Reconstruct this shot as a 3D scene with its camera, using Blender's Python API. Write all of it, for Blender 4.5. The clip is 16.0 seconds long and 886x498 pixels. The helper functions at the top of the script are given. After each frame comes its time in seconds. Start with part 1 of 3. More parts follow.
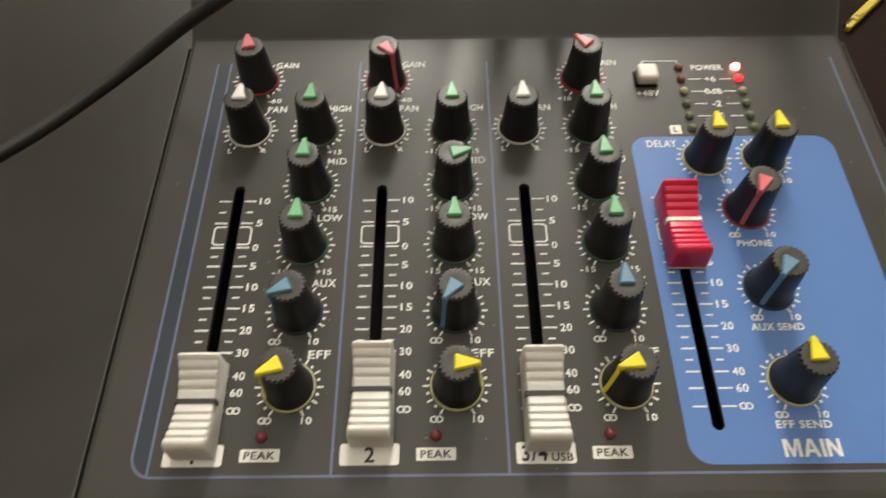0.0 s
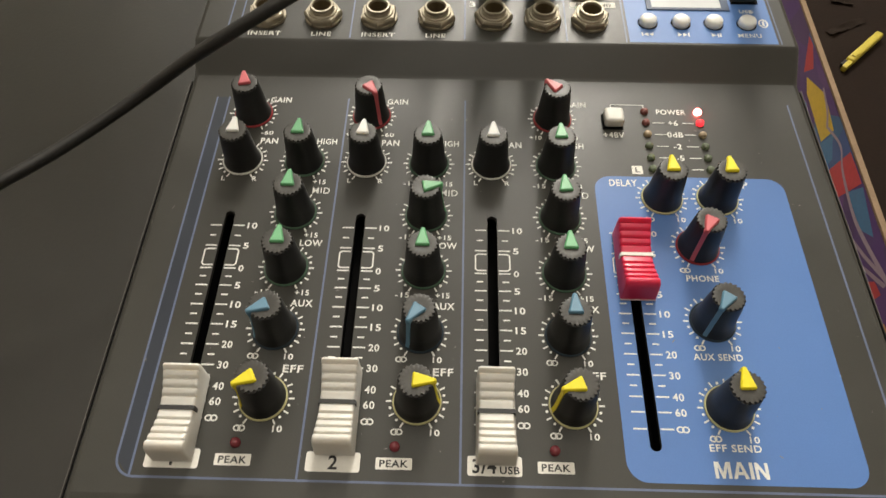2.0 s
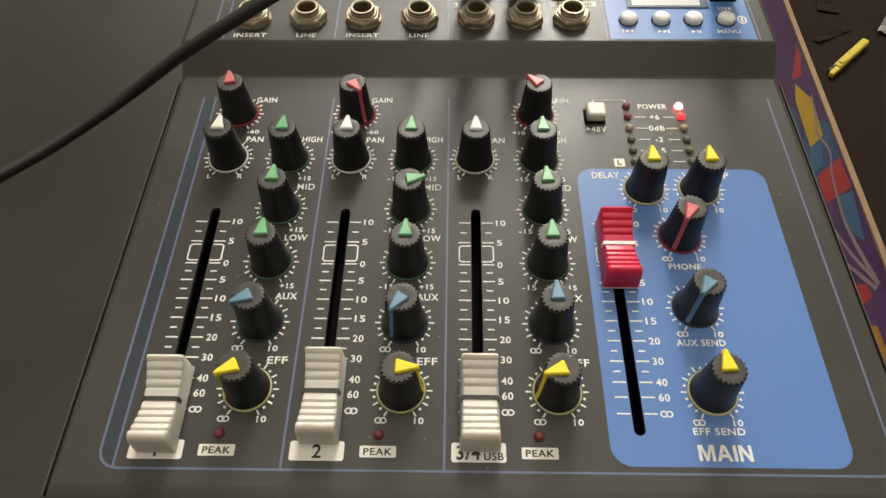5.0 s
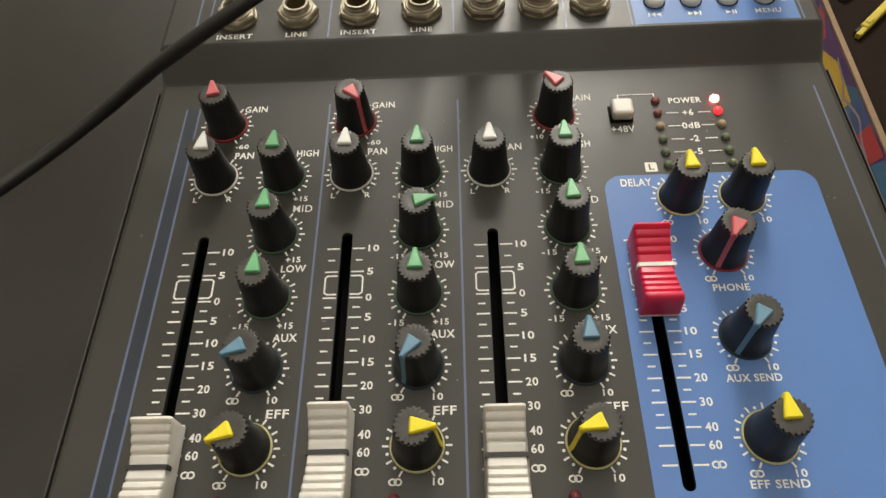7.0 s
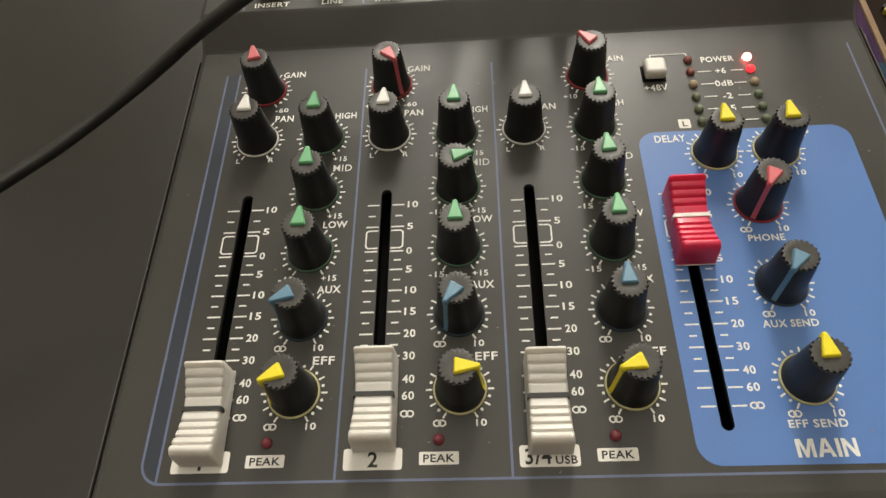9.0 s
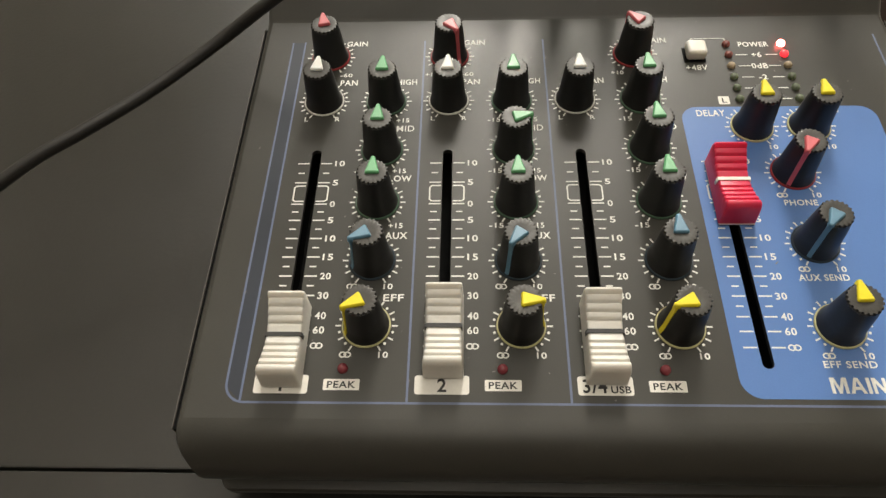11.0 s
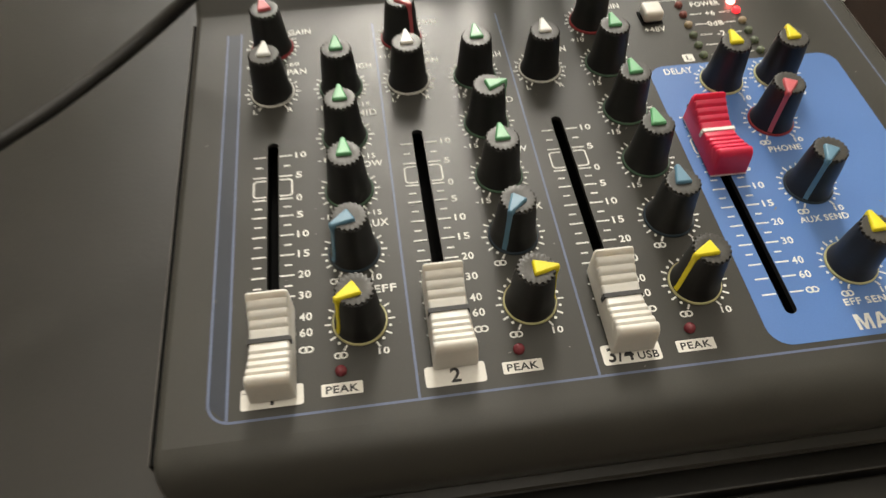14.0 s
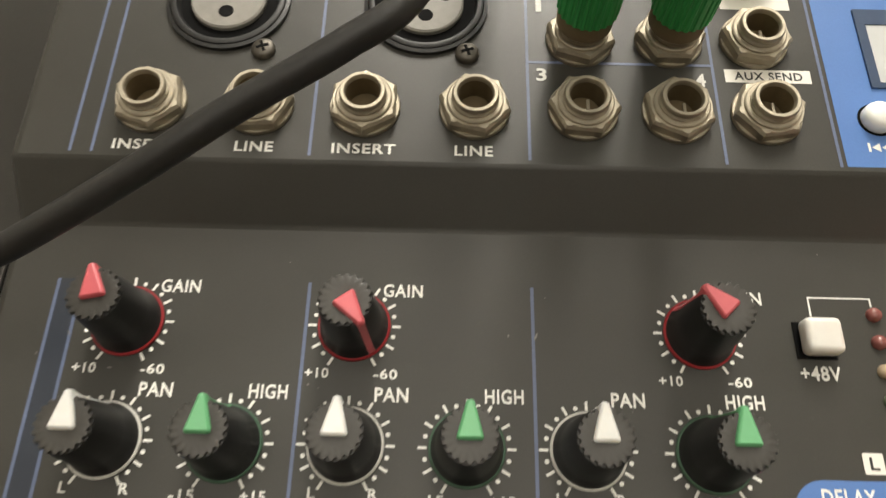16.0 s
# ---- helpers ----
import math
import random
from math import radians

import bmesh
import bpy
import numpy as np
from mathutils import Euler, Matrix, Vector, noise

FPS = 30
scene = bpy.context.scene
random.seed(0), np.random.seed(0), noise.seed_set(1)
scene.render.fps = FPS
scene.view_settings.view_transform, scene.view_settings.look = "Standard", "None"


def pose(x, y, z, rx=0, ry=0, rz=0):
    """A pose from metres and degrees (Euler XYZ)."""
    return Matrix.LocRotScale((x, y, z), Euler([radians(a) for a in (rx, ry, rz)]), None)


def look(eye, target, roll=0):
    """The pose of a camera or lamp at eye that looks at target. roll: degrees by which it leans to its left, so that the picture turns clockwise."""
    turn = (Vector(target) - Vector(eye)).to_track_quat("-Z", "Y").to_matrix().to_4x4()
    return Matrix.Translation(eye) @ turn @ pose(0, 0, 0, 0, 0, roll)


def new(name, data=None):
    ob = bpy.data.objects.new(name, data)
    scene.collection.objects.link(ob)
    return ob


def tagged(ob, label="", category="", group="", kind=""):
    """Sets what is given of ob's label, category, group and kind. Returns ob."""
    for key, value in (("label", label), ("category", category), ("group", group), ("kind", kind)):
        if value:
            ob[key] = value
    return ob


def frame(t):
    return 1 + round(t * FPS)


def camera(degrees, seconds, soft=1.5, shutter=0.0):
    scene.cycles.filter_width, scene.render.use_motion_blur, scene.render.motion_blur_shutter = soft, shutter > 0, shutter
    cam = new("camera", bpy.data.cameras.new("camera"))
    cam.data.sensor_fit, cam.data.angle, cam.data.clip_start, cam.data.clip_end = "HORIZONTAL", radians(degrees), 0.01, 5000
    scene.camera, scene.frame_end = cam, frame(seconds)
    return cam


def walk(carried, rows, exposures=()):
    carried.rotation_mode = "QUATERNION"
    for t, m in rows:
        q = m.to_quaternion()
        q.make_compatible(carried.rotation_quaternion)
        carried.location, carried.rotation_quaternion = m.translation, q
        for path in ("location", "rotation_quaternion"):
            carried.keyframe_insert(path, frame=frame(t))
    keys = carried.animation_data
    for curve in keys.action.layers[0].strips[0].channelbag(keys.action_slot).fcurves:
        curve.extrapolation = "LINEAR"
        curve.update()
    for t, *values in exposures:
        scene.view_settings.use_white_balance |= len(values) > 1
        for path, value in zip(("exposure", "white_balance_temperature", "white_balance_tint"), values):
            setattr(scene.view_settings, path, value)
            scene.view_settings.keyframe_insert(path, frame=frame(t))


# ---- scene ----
cam = camera(63.6, 16.0, soft=1.4, shutter=0.4)
MM = 0.001
# The mixer's lower panel: its own frame, tilted on the desk; the rows are in millimetres of that frame.
PANEL = pose(0, 0, 0.038, 4, 0, 0)
ROWS = [
    (0, 26.73, -44.02, 169.94, -0.08, -58.04, -0.49),
    (0.5, 31.07, -40.67, 172.61, -5.21, -56.36, 2.59),
    (1, 31.05, -51.95, 170.12, -1.04, -57.36, 1.88),
    (1.5, 33.08, -62.31, 171.28, 2.29, -57.40, 1.60),
    (2, 39.47, -51.11, 185.00, 1.76, -56.41, -0.24),
    (2.5, 37.87, -51.98, 188.66, 0.80, -55.76, 0.08),
    (3, 33.93, -43.95, 193.53, 0.65, -54.96, -0.69),
    (3.5, 32.32, -57.63, 186.66, 0.79, -55.91, 0.12),
    (4, 33.69, -64.40, 195.89, 1.75, -54.97, -0.68),
    (4.5, 36.90, -58.32, 193.67, 1.48, -55.96, -0.80),
    (4.7, 41.07, -58.61, 188.85, 1.50, -54.89, -0.77),
    (6.8, 49.24, -35.53, 167.34, 2.17, -56.48, -3.21),
    (7, 43.09, -31.65, 171.06, 3.32, -57.30, -4.52),
    (7.5, 42.14, -37.54, 177.48, 4.43, -57.10, -2.75),
    (8, 34.85, -42.73, 180.04, 6.07, -57.23, -5.02),
    (8.5, 37.34, -41.28, 174.50, 5.83, -57.40, -5.44),
    (9, 37.30, -43.59, 169.46, 6.17, -57.65, -7.35),
    (9.5, 39.59, -47.46, 172.99, 7.56, -58.19, -7.93),
    (10, 29.45, -50.26, 177.47, 6.33, -57.14, -5.83),
    (10.2, 25.84, -54.49, 171.22, 6.36, -57.74, -5.42),
    (12.3, 12.40, -73.60, 177.60, 1.40, -54.60, -1.45),
    (12.5, 19.95, -73.00, 172.90, 1.84, -54.80, -1.45),
    (13, 19.13, -74.30, 172.30, 1.34, -54.60, -2.26),
    (13.5, -1.88, -74.65, 163.82, -2.46, -53.33, -1.33),
    (14, -4.59, -67.10, 151.30, -8.20, -54.32, 0.42),
    (14.2, 0.19, -47.49, 136.53, -10.01, -57.63, 3.69),
    (14.5, 9.63, -11.23, 122.10, -4.04, -59.68, 2.90),
    (14.8, 17.60, 7.82, 119.65, 3.08, -62.03, -1.48),
    (15, 19.40, 18.60, 119.90, 2.05, -63.66, -1.40),
    (15.2, 21.20, 34.60, 126.60, 2.55, -64.60, -3.00),
    (15.5, 22.20, 58.30, 132.20, 1.28, -64.90, -1.70),
    (15.7, 22.50, 73.80, 131.00, 1.05, -65.30, -0.10),
    (16, 25.75, 87.90, 126.90, 0.76, -66.30, 0.60),
]
walk(cam, [(t, PANEL @ pose(x * MM, y * MM, z * MM, 90 + pitch, 0, yaw) @ pose(0, 0, 0, 0, 0, roll)) for t, x, y, z, yaw, pitch, roll in ROWS],
     exposures=((0, -0.18), (4, -0.12), (7, -0.27), (10, -0.2), (12.5, 0.02), (13.5, 0.02), (14.6, -0.16), (15.1, -0.1), (15.5, 0.14), (16, 0.06)))

# ---- light ----
world = bpy.data.worlds.new("world")
scene.world = world
world.use_nodes = True
wn = world.node_tree
sky = wn.nodes.new("ShaderNodeTexSky")
sky.sky_type, sky.sun_disc = "NISHITA", False
sky.sun_elevation, sky.sun_rotation = radians(38), radians(150)
wn.links.new(sky.outputs["Color"], wn.nodes["Background"].inputs["Color"])
wn.nodes["Background"].inputs["Strength"].default_value = 0.1


def area_lamp(name, m, w, h, watts, colour):
    lamp = bpy.data.lights.new(name, "AREA")
    lamp.shape, lamp.size, lamp.size_y, lamp.energy, lamp.color = "RECTANGLE", w, h, watts, colour
    ob = new(name, lamp)
    ob.matrix_world = m
    return ob


# Daylight in the opening of the window behind the desk: dim over its whole width, bright in the gap between its curtains.
area_lamp("window_daylight", look((0.25, 1.885, 1.48), (0.25, 0.1, 0.25)), 1.7, 1.15, 19, (1.0, 0.94, 0.825))
area_lamp("window_daylight", look((0.265, 1.88, 1.48), (0.05, 0.1, 0.05)), 0.40, 1.15, 48, (1.0, 0.94, 0.825))
# Added fill standing in for a bright ceiling, just below its diffuser.
area_lamp("overhead_fill", look((0.0, -0.2, 2.13), (0.0, -0.1999, 0.0)), 1.7, 1.7, 17.5, (1.0, 0.93, 0.81))
scene.view_settings.exposure = 0.0


# ---- materials ----
def mat(name, colour, rough=0.5, metal=0.0, vary=0.12, fine=900.0, coarse=40.0, bump=0.15, depth=0.0002, each=0.0, glow=0.0, coat=0.0, spec=0.5):
    m = bpy.data.materials.new(name)
    m.use_nodes = True
    nt = m.node_tree
    b = nt.nodes["Principled BSDF"]
    b.inputs["Metallic"].default_value = metal
    b.inputs["Specular IOR Level"].default_value = spec
    b.inputs["Coat Weight"].default_value = coat
    co = nt.nodes.new("ShaderNodeTexCoord")
    n1, n2 = nt.nodes.new("ShaderNodeTexNoise"), nt.nodes.new("ShaderNodeTexNoise")
    n1.inputs["Scale"].default_value, n2.inputs["Scale"].default_value = fine, coarse
    n1.inputs["Detail"].default_value = n2.inputs["Detail"].default_value = 3
    for n in (n1, n2):
        nt.links.new(co.outputs["Object"], n.inputs["Vector"])
    add = nt.nodes.new("ShaderNodeMath")
    add.operation = "ADD"
    nt.links.new(n1.outputs["Fac"], add.inputs[0])
    nt.links.new(n2.outputs["Fac"], add.inputs[1])
    value = add.outputs[0]
    if each:
        info, mul, plus = nt.nodes.new("ShaderNodeObjectInfo"), nt.nodes.new("ShaderNodeMath"), nt.nodes.new("ShaderNodeMath")
        mul.operation = "MULTIPLY_ADD"
        mul.inputs[1].default_value, mul.inputs[2].default_value = each, -each / 2
        nt.links.new(info.outputs["Random"], mul.inputs[0])
        nt.links.new(value, plus.inputs[0])
        nt.links.new(mul.outputs[0], plus.inputs[1])
        value = plus.outputs[0]
    ramp = nt.nodes.new("ShaderNodeMapRange")
    ramp.inputs["From Min"].default_value, ramp.inputs["From Max"].default_value = 0.6, 1.4
    ramp.inputs["To Min"].default_value, ramp.inputs["To Max"].default_value = 1 - vary, 1 + vary
    nt.links.new(value, ramp.inputs["Value"])
    mix = nt.nodes.new("ShaderNodeVectorMath")
    mix.operation = "SCALE"
    mix.inputs[0].default_value = colour
    nt.links.new(ramp.outputs["Result"], mix.inputs["Scale"])
    nt.links.new(mix.outputs["Vector"], b.inputs["Base Color"])
    rr = nt.nodes.new("ShaderNodeMapRange")
    rr.inputs["From Min"].default_value, rr.inputs["From Max"].default_value = 0.15, 0.85
    rr.inputs["To Min"].default_value, rr.inputs["To Max"].default_value = max(rough - 0.06, 0.02), min(rough + 0.06, 1)
    nt.links.new(n2.outputs["Fac"], rr.inputs["Value"])
    nt.links.new(rr.outputs["Result"], b.inputs["Roughness"])
    if bump:
        bp = nt.nodes.new("ShaderNodeBump")
        bp.inputs["Strength"].default_value, bp.inputs["Distance"].default_value = bump, depth
        nt.links.new(n1.outputs["Fac"], bp.inputs["Height"])
        nt.links.new(bp.outputs["Normal"], b.inputs["Normal"])
    if glow:
        b.inputs["Emission Color"].default_value = (*colour, 1)
        b.inputs["Emission Strength"].default_value = glow
    return m


PAINT = mat("charcoal_powder_coat", (0.037, 0.036, 0.031), 0.40, spec=0.42, vary=0.10, fine=2600, coarse=30, bump=0.25, depth=0.00008)
BLUE = mat("blue_print", (0.085, 0.185, 0.45), 0.40, spec=0.42, vary=0.06, fine=2600, coarse=25, bump=0.2, depth=0.00008)
NAVY = mat("navy_print", (0.023, 0.029, 0.042), 0.40, spec=0.42, vary=0.1, fine=2600, coarse=25, bump=0.2, depth=0.00008)
RIM = mat("shell_edge_highlight", (0.085, 0.078, 0.07), 0.6, vary=0.2, fine=400, coarse=60, bump=0.1)
LINE = mat("lavender_line_print", (0.105, 0.135, 0.225), 0.45, vary=0.15, fine=1500, bump=0)
INK = mat("white_print", (0.76, 0.76, 0.72), 0.6, spec=0.2, vary=0.14, fine=1800, coarse=120, bump=0)
DARK_INK = mat("black_print", (0.02, 0.02, 0.02), 0.55, bump=0)
STICKER = mat("white_label_print", (0.76, 0.74, 0.69), 0.6, spec=0.2, vary=0.05, fine=1200, bump=0.05)
BLACK = mat("black_plastic", (0.010, 0.010, 0.010), 0.45, vary=0.2, fine=700, bump=0.15, each=0.3)
CAP = mat("grey_knob_top", (0.038, 0.0355, 0.031), 0.42, spec=0.55, vary=0.12, fine=700, coarse=150, bump=0.12, depth=0.0003, each=0.4)
SLOT = mat("slot_black", (0.005, 0.005, 0.005), 0.7, bump=0, spec=0.06)
IVORY = mat("ivory_plastic", (0.65, 0.632, 0.59), 0.42, vary=0.05, fine=500, coarse=90, bump=0.12, each=0.15)
CRIMSON = mat("crimson_plastic", (0.64, 0.028, 0.085), 0.36, vary=0.06, fine=500, coarse=90, bump=0.12)
WHITE = mat("white_plastic", (0.82, 0.82, 0.79), 0.4, spec=0.7, vary=0.04, fine=500, bump=0.08)
GREEN = mat("green_plastic", (0.12, 0.40, 0.18), 0.42, spec=0.95, vary=0.06, fine=500, bump=0.1)
RED = mat("red_plastic", (0.56, 0.09, 0.11), 0.42, spec=0.95, vary=0.06, fine=500, bump=0.1)
SKY = mat("blue_plastic", (0.09, 0.22, 0.33), 0.42, spec=0.95, vary=0.06, fine=500, bump=0.1)
YELLOW = mat("yellow_plastic", (0.80, 0.68, 0.02), 0.42, vary=0.06, fine=500, bump=0.1)
PLUG_GREEN = mat("green_plug_plastic", (0.03, 0.30, 0.07), 0.45, vary=0.1, fine=400, bump=0.15)
NICKEL = mat("nickel", (0.40, 0.36, 0.285), 0.58, 1.0, vary=0.18, fine=400, coarse=120, bump=0.2, each=0.3)
STEEL = mat("steel", (0.13, 0.12, 0.105), 0.5, 1.0, vary=0.2, fine=500, bump=0.2)
SOCKET = mat("socket_dark_metal", (0.15, 0.115, 0.065), 0.6, 0.0, spec=0.2, bump=0)
GREY = mat("grey_metal_disc", (0.23, 0.22, 0.20), 0.5, 0.0, spec=0.3, vary=0.12, fine=600, bump=0.15)
RUBBER = mat("black_rubber", (0.016, 0.0155, 0.0145), 0.5, vary=0.25, fine=700, coarse=60, bump=0.3)
LED_RED = mat("red_led", (0.24, 0.085, 0.075), 0.2, vary=0.1, bump=0)
LED_AMBER = mat("amber_led", (0.43, 0.34, 0.23), 0.2, vary=0.1, bump=0)
LED_GREEN = mat("green_led", (0.15, 0.18, 0.12), 0.2, vary=0.1, bump=0)
LED_PEAK = mat("peak_led", (0.22, 0.038, 0.05), 0.25, vary=0.1, bump=0)
LED_LIT = mat("lit_led", (1.0, 0.11, 0.09), 0.3, bump=0, glow=42.0)
LED_DIM = mat("lit_red_led", (1.0, 0.03, 0.04), 0.3, bump=0, glow=1.6)
SCREEN = mat("grey_lcd", (0.52, 0.535, 0.54), 0.3, spec=0.5, vary=0.04, fine=300, bump=0)
DESK = mat("dark_laminate", (0.0135, 0.0127, 0.0108), 0.34, spec=0.75, vary=0.12, fine=500, coarse=9, bump=0.25, depth=0.0002)
CARD = mat("tan_board", (0.23, 0.16, 0.105), 0.85, spec=0.1, vary=0.15, fine=500, coarse=60, bump=0.4)
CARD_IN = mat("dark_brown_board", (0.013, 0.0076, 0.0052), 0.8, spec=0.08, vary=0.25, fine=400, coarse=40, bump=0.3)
WALL = mat("painted_wall", (0.66, 0.635, 0.58), 0.85, vary=0.05, fine=300, coarse=2, bump=0.2)
SOUTH_DARK = mat("darkened_south_wall", (0.10, 0.072, 0.05), 0.55, vary=0.2, fine=60, coarse=4, bump=0.2)
CEILING = mat("white_ceiling", (0.82, 0.80, 0.76), 0.9, vary=0.03, fine=200, coarse=2, bump=0.1)
for m in (LED_RED, LED_PEAK, LED_AMBER, LED_GREEN):
    m.node_tree.nodes["Principled BSDF"].inputs["Transmission Weight"].default_value = 0.12
# Light enters the pale plastics a little.
for m in (IVORY, WHITE, CRIMSON):
    b = m.node_tree.nodes["Principled BSDF"]
    b.inputs["Subsurface Weight"].default_value, b.inputs["Subsurface Scale"].default_value = 0.5, 0.003
    b.inputs["Subsurface Radius"].default_value = (1.0, 0.9, 0.8)
FLOOR = mat("floor_boards", (0.36, 0.31, 0.25), 0.5, vary=0.2, fine=80, coarse=3, bump=0.2)
GLASS = bpy.data.materials.new("window_glass")
GLASS.use_nodes = True
GLASS.node_tree.nodes["Principled BSDF"].inputs["Transmission Weight"].default_value = 1.0
GLASS.node_tree.nodes["Principled BSDF"].inputs["Roughness"].default_value = 0.02


# ---- builders ----
def mesh_of(name, bm, material, smooth=None, unit=MM):
    """A mesh from a bmesh in millimetres; faces under the smooth angle are shaded smooth."""
    for v in bm.verts:
        v.co *= unit
    bm.normal_update()
    if smooth is not None:
        for f in bm.faces:
            f.smooth = f.normal.z < 0.99995
        for e in bm.edges:
            if len(e.link_faces) == 2 and e.calc_face_angle(0) > radians(smooth):
                e.smooth = False
    me = bpy.data.meshes.new(name)
    bm.to_mesh(me)
    bm.free()
    me.materials.append(material)
    return me


def part(name, bm, material, parent=None, label="", at=(0, 0, 0), smooth=None, turn=0.0):
    """One mesh object under a thing or a part; bm is a bmesh in millimetres or a mesh."""
    me = bm if isinstance(bm, bpy.types.Mesh) else mesh_of(name, bm, material, smooth)
    ob = new(name, me)
    ob.parent = parent
    ob.matrix_basis = pose(at[0] * MM, at[1] * MM, at[2] * MM, 0, 0, turn)
    if label:
        tagged(ob, label)
    return ob


def box(x0, x1, y0, y1, z0, z1, bevel=0.0, segs=2, bm=None):
    bm = bm or bmesh.new()
    got = bmesh.ops.create_cube(bm, size=1.0)["verts"]
    for v in got:
        v.co = Vector(((x0 + x1) / 2 + v.co.x * (x1 - x0), (y0 + y1) / 2 + v.co.y * (y1 - y0), (z0 + z1) / 2 + v.co.z * (z1 - z0)))
    if bevel:
        edges = list({e for v in got for e in v.link_edges})
        bmesh.ops.bevel(bm, geom=edges, offset=bevel, segments=segs, profile=0.5, affect="EDGES")
    return bm


def lathe(profile, n=40, wave=None, bm=None, cap=True):
    """Rings of (radius, z) about the z axis. wave(ring, angle): a factor on the radius."""
    bm = bm or bmesh.new()
    rings = []
    for k, (r, z) in enumerate(profile):
        ring = []
        for i in range(n):
            a = 2 * math.pi * i / n
            q = r * (wave(k, a) if wave else 1)
            ring.append(bm.verts.new((q * math.sin(a), q * math.cos(a), z)))
        rings.append(ring)
    for a, b in zip(rings, rings[1:]):
        for i in range(n):
            bm.faces.new((a[i], b[i], b[(i + 1) % n], a[(i + 1) % n]))
    if cap:
        bm.faces.new(rings[-1][::-1])
        bm.faces.new(rings[0])
    bmesh.ops.recalc_face_normals(bm, faces=bm.faces)
    return bm


def flat(points, z=0.0, bm=None):
    bm = bm or bmesh.new()
    f = bm.faces.new([bm.verts.new((x, y, z)) for x, y in points])
    f.normal_update()
    if f.normal.z < 0:
        f.normal_flip()
    return bm


def rounded(x0, x1, y0, y1, r, n=6):
    out = []
    for cx, cy, a0 in ((x1 - r, y1 - r, 0), (x0 + r, y1 - r, 90), (x0 + r, y0 + r, 180), (x1 - r, y0 + r, 270)):
        for i in range(n + 1):
            a = radians(a0 + 90 * i / n)
            out.append((cx + r * math.cos(a), cy + r * math.sin(a)))
    return out


def ribbon(points, width, z, bm=None, closed=False):
    """A flat line of even width along points."""
    bm = bm or bmesh.new()
    pts = [Vector(p) for p in points]
    n, left, right = len(pts), [], []
    for i, p in enumerate(pts):
        a = pts[i - 1] if closed or i else p
        b = pts[(i + 1) % n] if closed or i < n - 1 else p
        d1, d2 = (p - a), (b - p)
        d = ((d1.normalized() if d1.length else d2.normalized()) + (d2.normalized() if d2.length else d1.normalized())).normalized()
        side = Vector((-d.y, d.x)) * width / 2
        left.append(bm.verts.new((*(p + side), z)))
        right.append(bm.verts.new((*(p - side), z)))
    for i in range(n if closed else n - 1):
        j = (i + 1) % n
        bm.faces.new((right[i], right[j], left[j], left[i]))
    return bm


def tube(points, radius, n=14, bm=None, radii=None):
    """A round tube along points, with closed ends."""
    bm = bm or bmesh.new()
    pts = [Vector(p) for p in points]
    rings, up = [], Vector((0, 0, 1))
    for i, p in enumerate(pts):
        d = (pts[min(i + 1, len(pts) - 1)] - pts[max(i - 1, 0)]).normalized()
        s = d.cross(up).normalized()
        w = s.cross(d)
        r = radii[i] if radii else radius
        rings.append([bm.verts.new(p + r * (math.cos(2 * math.pi * k / n) * s + math.sin(2 * math.pi * k / n) * w)) for k in range(n)])
    for a, b in zip(rings, rings[1:]):
        for k in range(n):
            bm.faces.new((a[k], a[(k + 1) % n], b[(k + 1) % n], b[k]))
    bm.faces.new(rings[0][::-1])
    bm.faces.new(rings[-1])
    bmesh.ops.recalc_face_normals(bm, faces=bm.faces)
    return bm


def smooth_path(points, steps=8):
    """Catmull-Rom through the points."""
    p = [Vector(q) for q in points]
    p = [2 * p[0] - p[1]] + p + [2 * p[-1] - p[-2]]
    out = []
    for a, b, c, d in zip(p, p[1:], p[2:], p[3:]):
        for i in range(steps):
            t = i / steps
            out.append(0.5 * (2 * b + (c - a) * t + (2 * a - 5 * b + 4 * c - d) * t * t + (3 * b - a - 3 * c + d) * t ** 3))
    return out + [p[-2]]


LETTERS = {}


def letters(text):
    """The flat outline of a text as vertices and faces in a unit square, from the built-in font."""
    if text not in LETTERS:
        cu = bpy.data.curves.new("lettering", "FONT")
        cu.body, cu.resolution_u, cu.offset, cu.space_character = text, 3, 0.004 if "M" in text else 0.022, 1.1
        ob = new("lettering", cu)
        me = bpy.data.meshes.new_from_object(ob.evaluated_get(bpy.context.evaluated_depsgraph_get()))
        bpy.data.objects.remove(ob)
        co = np.array([v.co[:2] for v in me.vertices])
        lo, hi = co.min(0), co.max(0)
        LETTERS[text] = ((co - lo) / (hi - lo), [tuple(p.vertices) for p in me.polygons])
        bpy.data.meshes.remove(me)
        bpy.data.curves.remove(cu)
    return LETTERS[text]


def write(text, x0, x1, y0, y1, z, bm=None):
    """Text that fills a rectangle, lying at height z. The sign for infinity is drawn as two loops."""
    bm = bm or bmesh.new()
    if text == "inf":
        r, cy = (y1 - y0) / 2, (y0 + y1) / 2
        for cx in (x0 + r, x1 - r):
            ribbon([(cx + 1.15 * r * math.cos(2 * math.pi * i / 16), cy + r * math.sin(2 * math.pi * i / 16)) for i in range(16)], 0.42, z, bm, True)
        return bm
    co, faces = letters(text)
    vs = [bm.verts.new((x0 + a * (x1 - x0), y0 + b * (y1 - y0), z)) for a, b in co]
    for f in faces:
        try:
            bm.faces.new([vs[i] for i in f])
        except ValueError:
            pass
    return bm


